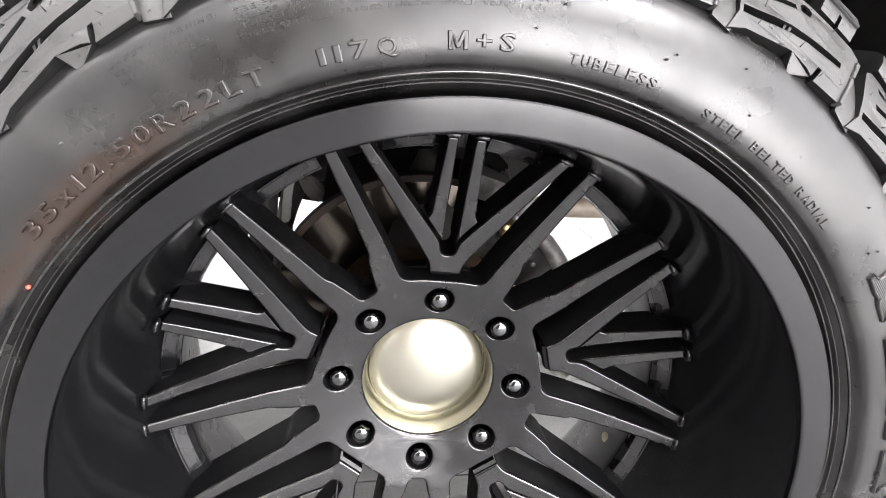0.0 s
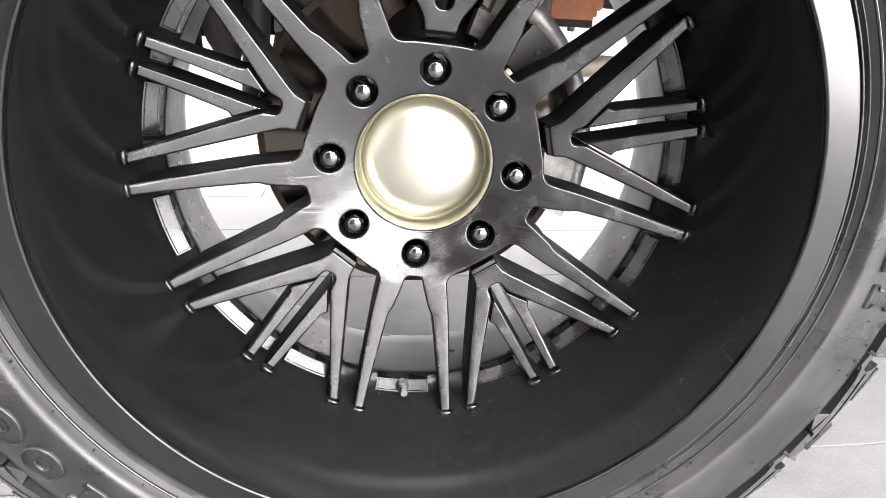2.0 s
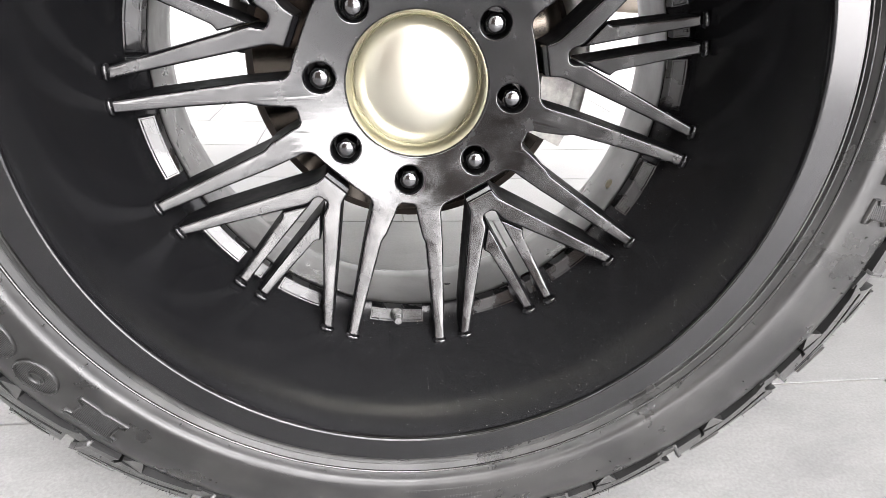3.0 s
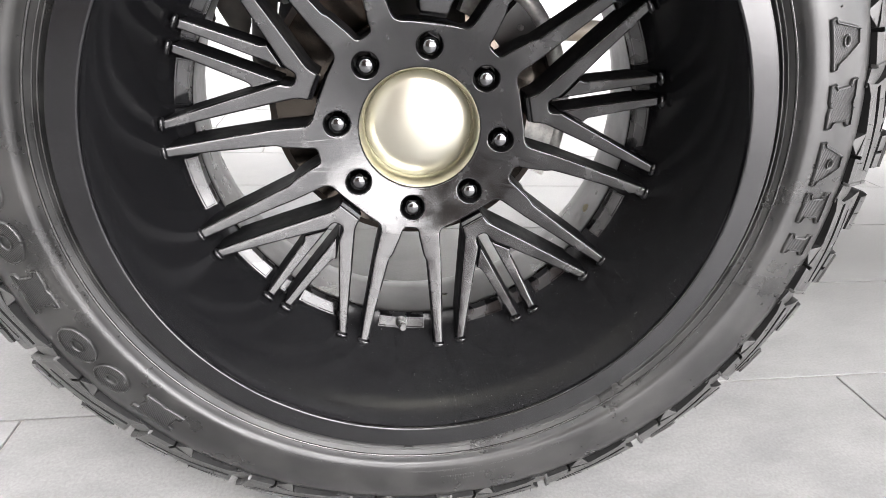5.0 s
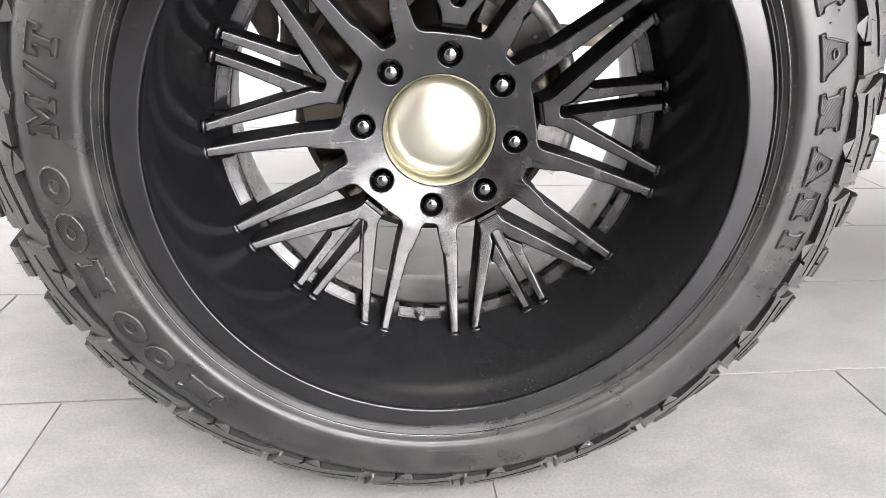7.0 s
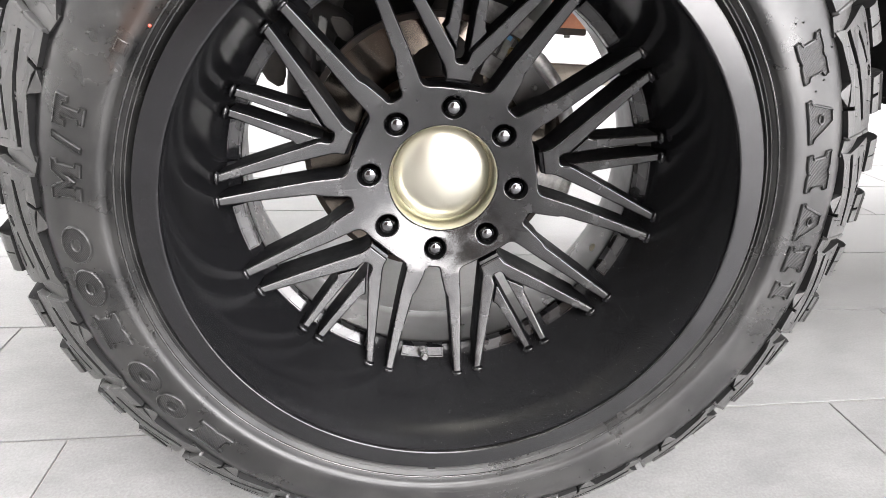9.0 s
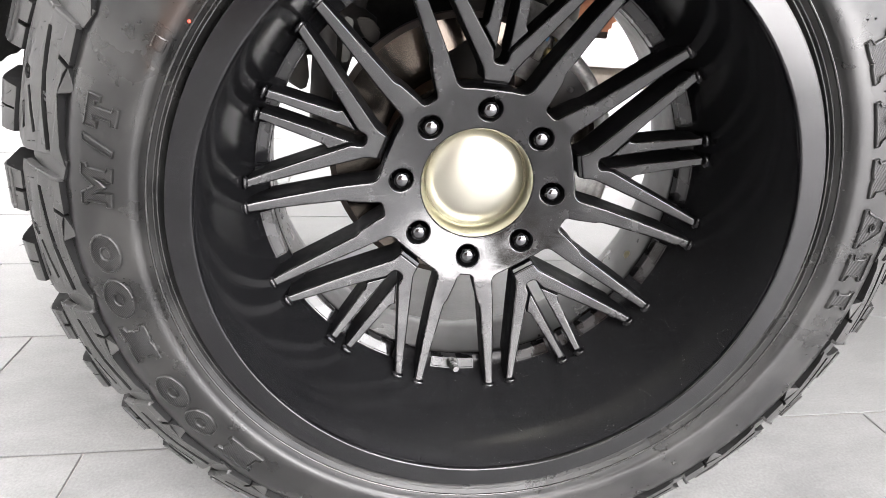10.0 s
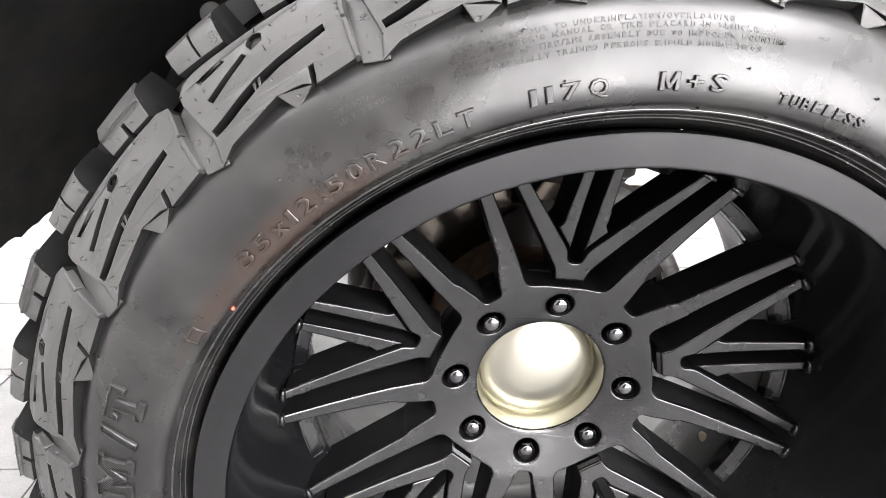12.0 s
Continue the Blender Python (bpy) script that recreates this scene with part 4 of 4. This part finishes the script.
# ---- behind the wheel: brake, steering, chassis ----
def thing(name, label, category, at=(0, 0, 0), kind="", group=""):
    ob = tagged(new(name), label, category, group, kind)
    ob.location = at
    return ob


brake = thing("brake_disc", "worn brown-tinged steel brake disc on the hub", "brake disc", (0, 0, ZC))
rotor = [(0.112, 0.355), (0.1770, 0.355), (0.1770, 0.380), (0.112, 0.380)]
part("rotor", revolve("rotor", rotor, M_DISC, 120), brake)
edge = [(0.1772, 0.3556), (0.1845, 0.3556), (0.1855, 0.3566), (0.1855, 0.3790), (0.1845, 0.3800), (0.1772, 0.3800)]
part("rotor_edge", revolve("rotor_edge", edge, M_SOOT, 120), brake, "dark rusty unswept edge")
hat = [(0.050, 0.268), (0.098, 0.268), (0.104, 0.272), (0.108, 0.340), (0.1125, 0.3620), (0.050, 0.3620)]
part("hub_hat", revolve("hub_hat", hat, M_RUST, 96), brake, "rusted hub hat")


caliper = thing("brake_caliper", "grey cast brake caliper with brass fittings", "brake caliper", (0, 0, ZC))


def arc_block(name, r0, r1, y0, y1, a0, a1, mat, bevel):
    bm = bmesh.new()
    n = max(8, int(abs(a1 - a0) / 3))
    rows = [[bm.verts.new(pol(r, a0 + (a1 - a0) * i / n, y)) for i in range(n + 1)] for r, y in ((r0, y0), (r1, y0), (r1, y1), (r0, y1))]
    for j in range(4):
        for i in range(n):
            bm.faces.new((rows[j][i], rows[j][i + 1], rows[(j + 1) % 4][i + 1], rows[(j + 1) % 4][i]))
    for i in (0, n):
        bm.faces.new([rows[j][i] for j in range(4)])
    sharp = [e for e in bm.edges if len(e.link_faces) == 2 and e.calc_face_angle(0) > 0.6]
    bmesh.ops.bevel(bm, geom=sharp, offset=bevel, segments=2, affect="EDGES", clamp_overlap=True)
    return sharp_by_angle(from_bm(name, bm, mat), 35)


def prism(name, points, y0, y1, mat, bevel):
    """An upright plate of any outline, given by x and z."""
    bm = bmesh.new()
    front, rear = ([bm.verts.new((x, y, z)) for x, z in points] for y in (y0, y1))
    bm.faces.new(front)
    bm.faces.new(rear[::-1])
    for k in range(len(points)):
        bm.faces.new((front[k - 1], front[k], rear[k], rear[k - 1]))
    bmesh.ops.bevel(bm, geom=bm.edges[:], offset=bevel, segments=2, affect="EDGES", clamp_overlap=True)
    return sharp_by_angle(from_bm(name, bm, mat), 35)


shield = thing("brake_shield", "rough bright steel brake shield round the disc", "brake shield", (0, 0, ZC))
part("shield_rim", tube("shield_rim", [pol(0.1812, 54 - 3 * i, 0.3080) for i in range(24)], [0.007] + [0.0102] * 22 + [0.007], M_ROLLED, 16), shield, "bright rough rolled edge")
part("shield_foot", arc_block("shield_foot", 0.138, 0.183, 0.300, 0.322, -24, 1, M_ROLLED, 0.008), shield, "rough bright cast foot")
part("caliper_body", arc_block("caliper_body", 0.127, 0.152, 0.276, 0.306, 55, 71, M_CAST, 0.005), caliper)
# dark block put in for the shaded gap between the castings
part("gap_shade", arc_block("gap_shade", 0.150, 0.188, 0.288, 0.306, 58, 70, M_CHASSIS, 0.004), caliper, "dark block standing in for the shade between the casting's ends")
part("caliper_bridge", arc_block("caliper_bridge", 0.184, 0.208, 0.272, 0.370, 54, 78, M_CAST, 0.006), caliper)
part("caliper_bracket", arc_block("caliper_bracket", 0.126, 0.170, 0.286, 0.306, 36, 51, M_CHASSIS, 0.009), caliper, "black caliper bracket")
part("brake_pad", arc_block("brake_pad", 0.153, 0.181, 0.2835, 0.2875, 63, 66, M_CAST, 0.001), caliper, "bare steel pad backing plate")
part("brake_pad", arc_block("brake_pad", 0.156, 0.183, 0.2830, 0.2875, 67.5, 70, M_CAST, 0.001), caliper, "grey pad end")
part("paint_dab", arc_block("paint_dab", 0.176, 0.1815, 0.2822, 0.2832, 64.2, 66, M_BLUE, 0.0003), caliper, "small blue paint dab")
for a, r, rad, mat in ((60.5, 0.160, 0.0045, M_BRASS), (61.5, 0.167, 0.0055, M_BRASS), (59.5, 0.172, 0.0040, M_BRASS), (60.3, 0.180, 0.0045, M_FRAME), (66, 0.143, 0.0045, M_SOOT)):
    fit = part("fitting", tube("fitting", [(0, 0.290, 0), (0, 0.279, 0), (0, 0.2775, 0), (0, 0.2772, 0)], [rad, rad, 0.7 * rad, 0.3 * rad], mat, 6), caliper, "bright metal fitting")
    fit.location = pol(r, a, 0)
part("spring_clip", tube("spring_clip", [pol(0.154, 61, 0.284), pol(0.160, 59.5, 0.275), pol(0.168, 58.6, 0.273), pol(0.178, 60, 0.276), pol(0.184, 62, 0.284)], 0.0018, M_BRASS, 8), caliper, "bent brassy wire clip")
bolt = part("bolt", tube("bolt", [(0, 0.288, 0), (0, 0.280, 0), (0, 0.2792, 0)], [0.0032, 0.0030, 0.002], M_CAST, 12), caliper, "small steel bolt")
bolt.location = pol(0.155, 43, 0)

arm = thing("control_arm", "dark forged suspension arm", "suspension arm")
part("link", tube("link", [(-0.20, 0.50, 0.36), (-0.185, 0.53, 0.50), (-0.165, 0.556, 0.575), (-0.13, 0.57, 0.66), (-0.12, 0.57, 0.80)], [0.013, 0.013, 0.020, 0.016, 0.016], M_CHASSIS, 12), arm)
part("spindle", tube("spindle", [(-0.212, 0.45, 0.42), (-0.205, 0.45, 0.46), (-0.196, 0.45, 0.55), (-0.190, 0.45, 0.60)], [0.010, 0.016, 0.017, 0.014], M_CHASSIS, 14), arm)
part("clamp", tube("clamp", [(-0.200, 0.545, 0.600), (-0.178, 0.550, 0.588), (-0.150, 0.556, 0.575), (-0.128, 0.560, 0.572)], [0.012, 0.022, 0.024, 0.014], M_CHASSIS, 14), arm)
part("blade", prism("blade", [(-0.164, 0.593), (-0.153, 0.587), (-0.158, 0.560), (-0.160, 0.535), (-0.171, 0.532), (-0.168, 0.562)], 0.414, 0.424, M_GREY, 0.002), arm, "dusty grey steel blade")
part("gusset", prism("gusset", [(-0.150, 0.592), (-0.130, 0.591), (-0.117, 0.575), (-0.122, 0.558), (-0.137, 0.563), (-0.146, 0.578)], 0.418, 0.436, M_DUSTY, 0.003), arm, "dark dusty gusset")
mount = thing("lower_mount", "dusty grey cast suspension mount with two lobes", "suspension mount")
part("lobe", tube("lobe", [(-0.292, 0.455, 0.610), (-0.284, 0.455, 0.555), (-0.278, 0.455, 0.522), (-0.275, 0.455, 0.505), (-0.274, 0.455, 0.499)], [0.017, 0.015, 0.0125, 0.010, 0.004], M_DUSTY, 18), mount)
part("lobe", tube("lobe", [(-0.262, 0.470, 0.630), (-0.252, 0.470, 0.555), (-0.243, 0.470, 0.522), (-0.236, 0.470, 0.499), (-0.231, 0.470, 0.487)], [0.022, 0.023, 0.021, 0.015, 0.005], M_DUSTY, 18), mount)
part("web", tube("web", [(-0.298, 0.48, 0.63), (-0.255, 0.48, 0.63), (-0.20, 0.50, 0.62)], [0.030, 0.034, 0.022], M_DUSTY, 14), mount)
part("stud", tube("stud", [(-0.262, 0.440, 0.560), (-0.262, 0.424, 0.560), (-0.262, 0.422, 0.560)], [0.011, 0.010, 0.006], M_SOOT, 6), mount, "rusty hexagonal stud")

shock = thing("shock_absorber", "black shock absorber with ribbed rubber boot", "shock absorber")
prof = []
for i in range(22):
    prof += [(0.034, 0.012 * i), (0.027, 0.012 * i + 0.006)]
prof = [(0.002, 0.0)] + prof + [(0.002, 0.264)]
boot = part("boot", revolve("boot", prof, M_PLASTIC, 28, False), shock)
boot.matrix_local = Matrix.Translation((0.062, 0.535, 0.622)) @ Matrix.Rotation(radians(90), 4, "X") @ Matrix.Rotation(radians(8), 4, "Z")
part("damper_tube", tube("damper_tube", [(0.055, 0.535, 0.44), (0.062, 0.535, 0.63)], 0.020, M_CHASSIS, 18), shock)
reservoir = thing("shock_reservoir", "dusty grey-green cylinder beside the shock absorber", "reservoir")
part("body", tube("body", [(0.148, 0.52, 0.574), (0.148, 0.52, 0.580), (0.158, 0.52, 0.86)], [0.030, 0.036, 0.036], M_GREY, 28), reservoir)
part("end_cap", tube("end_cap", [(0.1478, 0.52, 0.562), (0.148, 0.52, 0.574)], [0.022, 0.028], M_CHASSIS, 20), reservoir, "dark domed end cap")
hose = thing("brake_hose", "black ribbed rubber brake hose curving over the disc", "hose")
ribs = []
for i in range(61):
    a = radians(95 - 50 * i / 60)
    ribs.append((0.020 + 0.105 * math.cos(a), 0.345 + 0.0008 * i, 0.535 + 0.108 * math.sin(a)))
part("ribbed_sleeve", tube("ribbed_sleeve", ribs, [0.0125 if i % 2 else 0.0098 for i in range(61)], M_PLASTIC, 14), hose)
part("ferrule", tube("ferrule", [ribs[60], (0.097, 0.385, 0.604), (0.100, 0.375, 0.596)], [0.0105, 0.010, 0.008], M_CAST, 12), hose, "crimped grey metal ferrule")

rod = thing("tie_rod", "dusty brown steel tie rod tube", "tie rod")
part("rod_tube", tube("rod_tube", [(0.06, 0.685, 0.497), (0.60, 0.685, 0.497)], 0.019, M_TUBE, 20), rod)
bush = thing("mount_bracket", "rust-orange primed steel bracket with a bolted foot", "bracket")
part("block", box("block", (0.264, 0.82, 0.572), (0.362, 0.90, 0.634), M_ORANGE, 0.006), bush)
part("lug", box("lug", (0.358, 0.83, 0.590), (0.374, 0.88, 0.612), M_ORANGE, 0.003), bush)
part("foot", box("foot", (0.270, 0.825, 0.558), (0.356, 0.895, 0.5735), M_SOOT, 0.002), bush, "rusty dark foot plate")
part("bolt_head", tube("bolt_head", [(0.322, 0.85, 0.561), (0.322, 0.85, 0.551), (0.322, 0.85, 0.550)], [0.008, 0.008, 0.005], M_CAST, 6), bush)
part("stay", tube("stay", [(0.36, 0.87, 0.606), (0.52, 0.90, 0.604)], 0.010, M_CHASSIS, 12), bush, "dark steel stay")

knuckle = thing("steering_knuckle", "dirty black steering knuckle behind the brake disc", "knuckle")
part("knuckle_body", tube("knuckle_body", [(0.0, 0.36, 0.30), (0.0, 0.38, 0.42), (0.01, 0.39, 0.54), (0.03, 0.42, 0.62)], [0.05, 0.075, 0.06, 0.035], M_CHASSIS, 18), knuckle)
axle = thing("axle_tube", "dirty black axle tube running under the truck", "axle")
part("axle_body", tube("axle_body", [(0.0, 0.38, 0.44), (0.0, 1.75, 0.44)], 0.05, M_CHASSIS, 22), axle)
rail = thing("chassis_rail", "dirty black boxed chassis rail", "chassis")
part("rail_body", box("rail_body", (-1.1, 0.62, 0.64), (2.2, 0.74, 0.86), M_CHASSIS, 0.01), rail)
under = thing("underbody", "black underside of the truck", "underbody")
# hung low to keep light off the floor behind the wheel
part("floor_pan", box("floor_pan", (-1.1, 0.75, 0.66), (2.4, 1.9, 0.98), M_CHASSIS, 0.02), under)

# wheel arch liner, a felt shell round the top of the tyre
liner = thing("wheel_arch_liner", "black felt wheel arch liner with a frayed lower edge", "arch liner")
verts, faces = [], []
n, m_rows = 60, 44
for side in (0, 1):
    for j in range(m_rows + 1):
        y = 0.14 + 0.44 * j / m_rows
        for i in range(n + 1):
            a = 12 + (168.5 - 12) * i / n
            rr = 0.515 + 0.012 * side + 0.006 * noise.noise((a * 0.11, y * 7, 0)) + 0.045 * max(0, (a - 120) / 50) ** 2
            a += 3.6 * (1 - j / m_rows) * max(0, (i / n - 0.8) / 0.2)
            if i == n:
                a += 1.0 * noise.noise((y * 30, 3.3, 0)) + 0.7 * noise.noise((y * 190, 8.1, 0))
            verts.append((rr * math.cos(radians(a)), y, 0.44 + rr * math.sin(radians(a))))
w = n + 1
for side in (0, 1):
    o = side * w * (m_rows + 1)
    for j in range(m_rows):
        for i in range(n):
            faces.append((o + j * w + i, o + j * w + i + 1, o + (j + 1) * w + i + 1, o + (j + 1) * w + i))
o = w * (m_rows + 1)
for j in range(m_rows):
    for i in (0, n):
        faces.append((j * w + i, (j + 1) * w + i, o + (j + 1) * w + i, o + j * w + i))
for i in range(n):
    for j in (0, m_rows):
        faces.append((j * w + i, j * w + i + 1, o + j * w + i + 1, o + j * w + i))
part("liner_shell", sharp_by_angle(mesh_of("liner_shell", verts, faces, M_FELT), 50), liner)
# its back wall, with a wavy lower edge that rises towards the tie rod
verts, faces = [], []
k = 48
for i in range(k + 1):
    x = -0.56 + 1.12 * i / k
    low = 0.521 + 0.119 * min(max((x - 0.10) / 0.10, 0), 1) + 0.012 * noise.noise((x * 9, 1.7, 0))
    for y in (0.590, 0.602):
        verts += [(x, y, low), (x, y, 0.97)]
for i in range(k):
    b = 4 * i
    faces += [(b, b + 4, b + 5, b + 1), (b + 2, b + 3, b + 7, b + 6), (b, b + 2, b + 6, b + 4)]
faces += [(0, 1, 3, 2), (4 * k, 4 * k + 2, 4 * k + 3, 4 * k + 1)]
part("liner_back", mesh_of("liner_back", verts, faces, M_FELT), liner)
clip = part("liner_clip", revolve("liner_clip", [(0.0002, 0.0), (0.008, 0.0), (0.014, 0.002), (0.014, 0.005), (0.0002, 0.005)], M_FRAME, 20), liner, "round metal washer and bolt")
clip.matrix_local = look((-0.396, 0.515, 0.758), (-0.1, 0.2, 0.55)) @ Matrix.Rotation(radians(-90), 4, "X")

# lower corner of the bumper cover
bumper = thing("bumper_corner", "black plastic bumper corner with a torn lower tip", "bumper")
verts, faces = [], []
edge = [(0.78, -0.543, 0.19), (0.66, -0.555, 0.22), (0.58, -0.561, 0.25), (0.53, -0.569, 0.25), (0.50, -0.577, 0.25), (0.47, -0.583, 0.25), (0.44, -0.584, 0.25), (0.425, -0.580, 0.25), (0.419, -0.576, 0.25)]
back_edge = [(0.78, -0.95), (0.66, -0.95), (0.58, -0.95), (0.53, -0.95), (0.50, -0.95), (0.475, -0.77), (0.4485, -0.648), (0.4310, -0.608), (0.4170, -0.578)]
for (z, x, y), (z2, x2) in zip(edge, back_edge):
    for t in (0, 0.33, 0.66, 1):
        px, pz = x + (x2 - x) * t, z + (z2 - z) * t
        py = y + 0.02 * t
        verts += [(px, py, pz), (px + 0.001, py + 0.005, pz)]
for j in range(len(edge) - 1):
    for i in range(3):
        a, b = j * 8 + i * 2, (j + 1) * 8 + i * 2
        faces += [(a, a + 2, b + 2, b), (a + 1, b + 1, b + 3, a + 3)]
    a, b = j * 8, (j + 1) * 8
    faces += [(a, b, b + 1, a + 1), (a + 6, a + 7, b + 7, b + 6)]
faces += [(0, 1, 3, 2), (2, 3, 5, 4), (4, 5, 7, 6)]
part("bumper_skin", sharp_by_angle(mesh_of("bumper_skin", verts, faces, M_PLASTIC), 40), bumper)
rnd = random.Random(5)
bm = bmesh.new()
bmesh.ops.create_icosphere(bm, subdivisions=3, radius=1)
for v in bm.verts:
    q = 1 + 0.45 * noise.noise(v.co * 2.3)
    v.co = Vector((v.co.x * 0.012 * q, v.co.y * 0.008 * q, v.co.z * 0.008 * q))
part("torn_clip", from_bm("torn_clip", bm, M_PLASTIC), bumper, "torn plastic clip").matrix_local = Matrix.Translation((-0.573, 0.252, 0.470))

# unseen truck side above the arch, plain blocks added to shade the wheel
truck = thing("truck_body", "glossy black blocks for the unseen truck body, shading the wheel", "truck")
part("wing_panel", box("wing_panel", (-1.15, 0.10, 1.01), (2.4, 0.16, 1.55), M_BODY, 0.02), truck)
part("body_shell", box("body_shell", (-1.15, 0.16, 1.00), (2.4, 1.95, 1.55), M_BODY, 0.03), truck)
# out of view, added to block light from the floor under the truck
part("sill_blocker", box("sill_blocker", (0.66, 0.18, 0.42), (2.4, 0.30, 1.0), M_BODY, 0.02), truck)

# ---- the room ----
def wall(name, lo, hi, mat=M_WALL):
    return tagged(new(name, box(name, lo, hi, mat)), "plain white painted showroom wall", "wall", kind="structure")


tagged(new("floor", box("floor", (ROOM_X0, ROOM_Y0, -0.12), (ROOM_X1, ROOM_Y1, -0.0035), M_GROUT)), "grey stone-look tiled showroom floor", "floor", kind="structure")
floor = bpy.data.objects["floor"]
wall("wall_west", (ROOM_X0 - 0.15, ROOM_Y0, -0.12), (ROOM_X0, ROOM_Y1, ROOM_H))
wall("wall_north", (ROOM_X0, ROOM_Y1, -0.12), (ROOM_X1, ROOM_Y1 + 0.15, ROOM_H))
# taupe stretch is added out of view to darken the rim's reflections
south = wall("wall_south", (-1.7, ROOM_Y0 - 0.15, -0.12), (0.2, ROOM_Y0, ROOM_H), M_TAUPE)
# kept white, so that it lightens the tyre's reflections
part("wall_piece", box("wall_piece", (ROOM_X0, ROOM_Y0 - 0.15, -0.12), (-1.7, ROOM_Y0, ROOM_H), M_WALL), south)
south["label"] = "unseen dark taupe wall added for dark brown reflections in the rim"
part("wall_piece", box("wall_piece", (0.2, ROOM_Y0 - 0.15, -0.12), (ROOM_X1, ROOM_Y0, 0.03), M_WALL), south)
part("wall_piece", box("wall_piece", (0.2, ROOM_Y0 - 0.15, 1.54), (ROOM_X1, ROOM_Y0, ROOM_H), M_WALL), south)
part("wall_piece", box("wall_piece", (3.21, ROOM_Y0 - 0.15, 0.03), (ROOM_X1, ROOM_Y0, 1.54), M_WALL), south)
east = wall("wall_east", (ROOM_X1, -0.6, -0.12), (ROOM_X1 + 0.15, ROOM_Y1, ROOM_H))
part("wall_piece", box("wall_piece", (ROOM_X1, ROOM_Y0, 2.66), (ROOM_X1 + 0.15, -0.6, ROOM_H), M_WALL), east)
part("wall_piece", box("wall_piece", (ROOM_X1, ROOM_Y0, -0.12), (ROOM_X1 + 0.15, -0.6, 0.03), M_WALL), east)
part("wall_piece", box("wall_piece", (ROOM_X1, ROOM_Y0, 0.03), (ROOM_X1 + 0.15, -2.82, 2.66), M_WALL), east)
tagged(new("ceiling", box("ceiling", (ROOM_X0, ROOM_Y0, ROOM_H), (ROOM_X1, ROOM_Y1, ROOM_H + 0.15), M_CEIL)), "white ceiling with light panels", "ceiling", kind="structure")
for px, py, _ in PANELS:
    panel = tagged(new("ceiling_light"), "white rectangular ceiling light panel, added out of view", "ceiling light", "ceiling lights")
    panel.location = (px, py, ROOM_H)
    part("frame", box("frame", (-0.64, -0.34, -0.045), (0.64, 0.34, -0.0), M_FRAME, 0.006), panel)
    part("diffuser", box("diffuser", (-0.6, -0.3, -0.052), (0.6, 0.3, -0.047), M_PANEL), panel)

# floor tiles in running bond, three to a repeat, laid a little askew to the wheel
TILE_X, TILE_Y, JOINT = 0.606, 0.3035, 0.0032
LAY = Matrix.Translation((-0.532, 0.2475, 0)) @ Matrix.Rotation(radians(2.4), 4, "Z")


def tile_verts(w, d):
    b, h = 0.0006, 0.008
    top = [(b, b, 0), (w - b, b, 0), (w - b, d - b, 0), (b, d - b, 0)]
    rim = [(0, 0, -b), (w, 0, -b), (w, d, -b), (0, d, -b)]
    foot = [(x, y, -h) for x, y, _ in rim]
    return top + rim + foot, [(0, 1, 2, 3)] + [(4 + i, 4 + (i + 1) % 4, (i + 1) % 4, i) for i in range(4)] + [(8 + i, 8 + (i + 1) % 4, 4 + (i + 1) % 4, 4 + i) for i in range(4)]


tv, tf = tile_verts(TILE_X - JOINT, TILE_Y - JOINT)
tile_mesh = mesh_of("tile", tv, tf, M_TILE)
rest_v, rest_f = [], []
rnd = random.Random(2)
for row in range(-15, 23):
    for col in range(-9, 10):
        x = col * TILE_X - (row + 1) * 0.2135 % TILE_X + 0.001
        y = row * TILE_Y + 0.001
        # one wider run of tiles under the truck, the rest shifted past it
        wide_run = 0.55 < x + 0.001 < 0.55 + TILE_X
        m = LAY @ Matrix.Translation((x + (0.057 if x >= 0.55 + TILE_X else 0), y, rnd.uniform(-0.0003, 0.0)))
        if wide_run:
            m = m @ Matrix.Diagonal(((TILE_X + 0.057 - JOINT) / (TILE_X - JOINT), 1, 1, 1))
        c = m @ Vector((TILE_X / 2, TILE_Y / 2, 0))
        if not (ROOM_X0 - 0.35 < c.x < ROOM_X1 + 0.35 and ROOM_Y0 - 0.2 < c.y < ROOM_Y1 + 0.2):
            continue
        if -2.2 < c.x < 2.2 and -0.6 < c.y < 3.4:
            part("tile", tile_mesh, floor).matrix_local = m
        else:
            # cut along the walls
            cut = [m @ Vector(v) for v in tv]
            cut = [Vector((min(max(v.x, ROOM_X0), ROOM_X1), min(max(v.y, ROOM_Y0), ROOM_Y1), v.z)) for v in cut]
            if max(v.x for v in cut) - min(v.x for v in cut) < 0.02 or max(v.y for v in cut) - min(v.y for v in cut) < 0.02:
                continue
            base = len(rest_v)
            rest_v += cut
            rest_f += [tuple(base + i for i in fc) for fc in tf]
tagged(part("far_tiles", mesh_of("far_tiles", rest_v, rest_f, M_TILE), floor), kind="stuff")
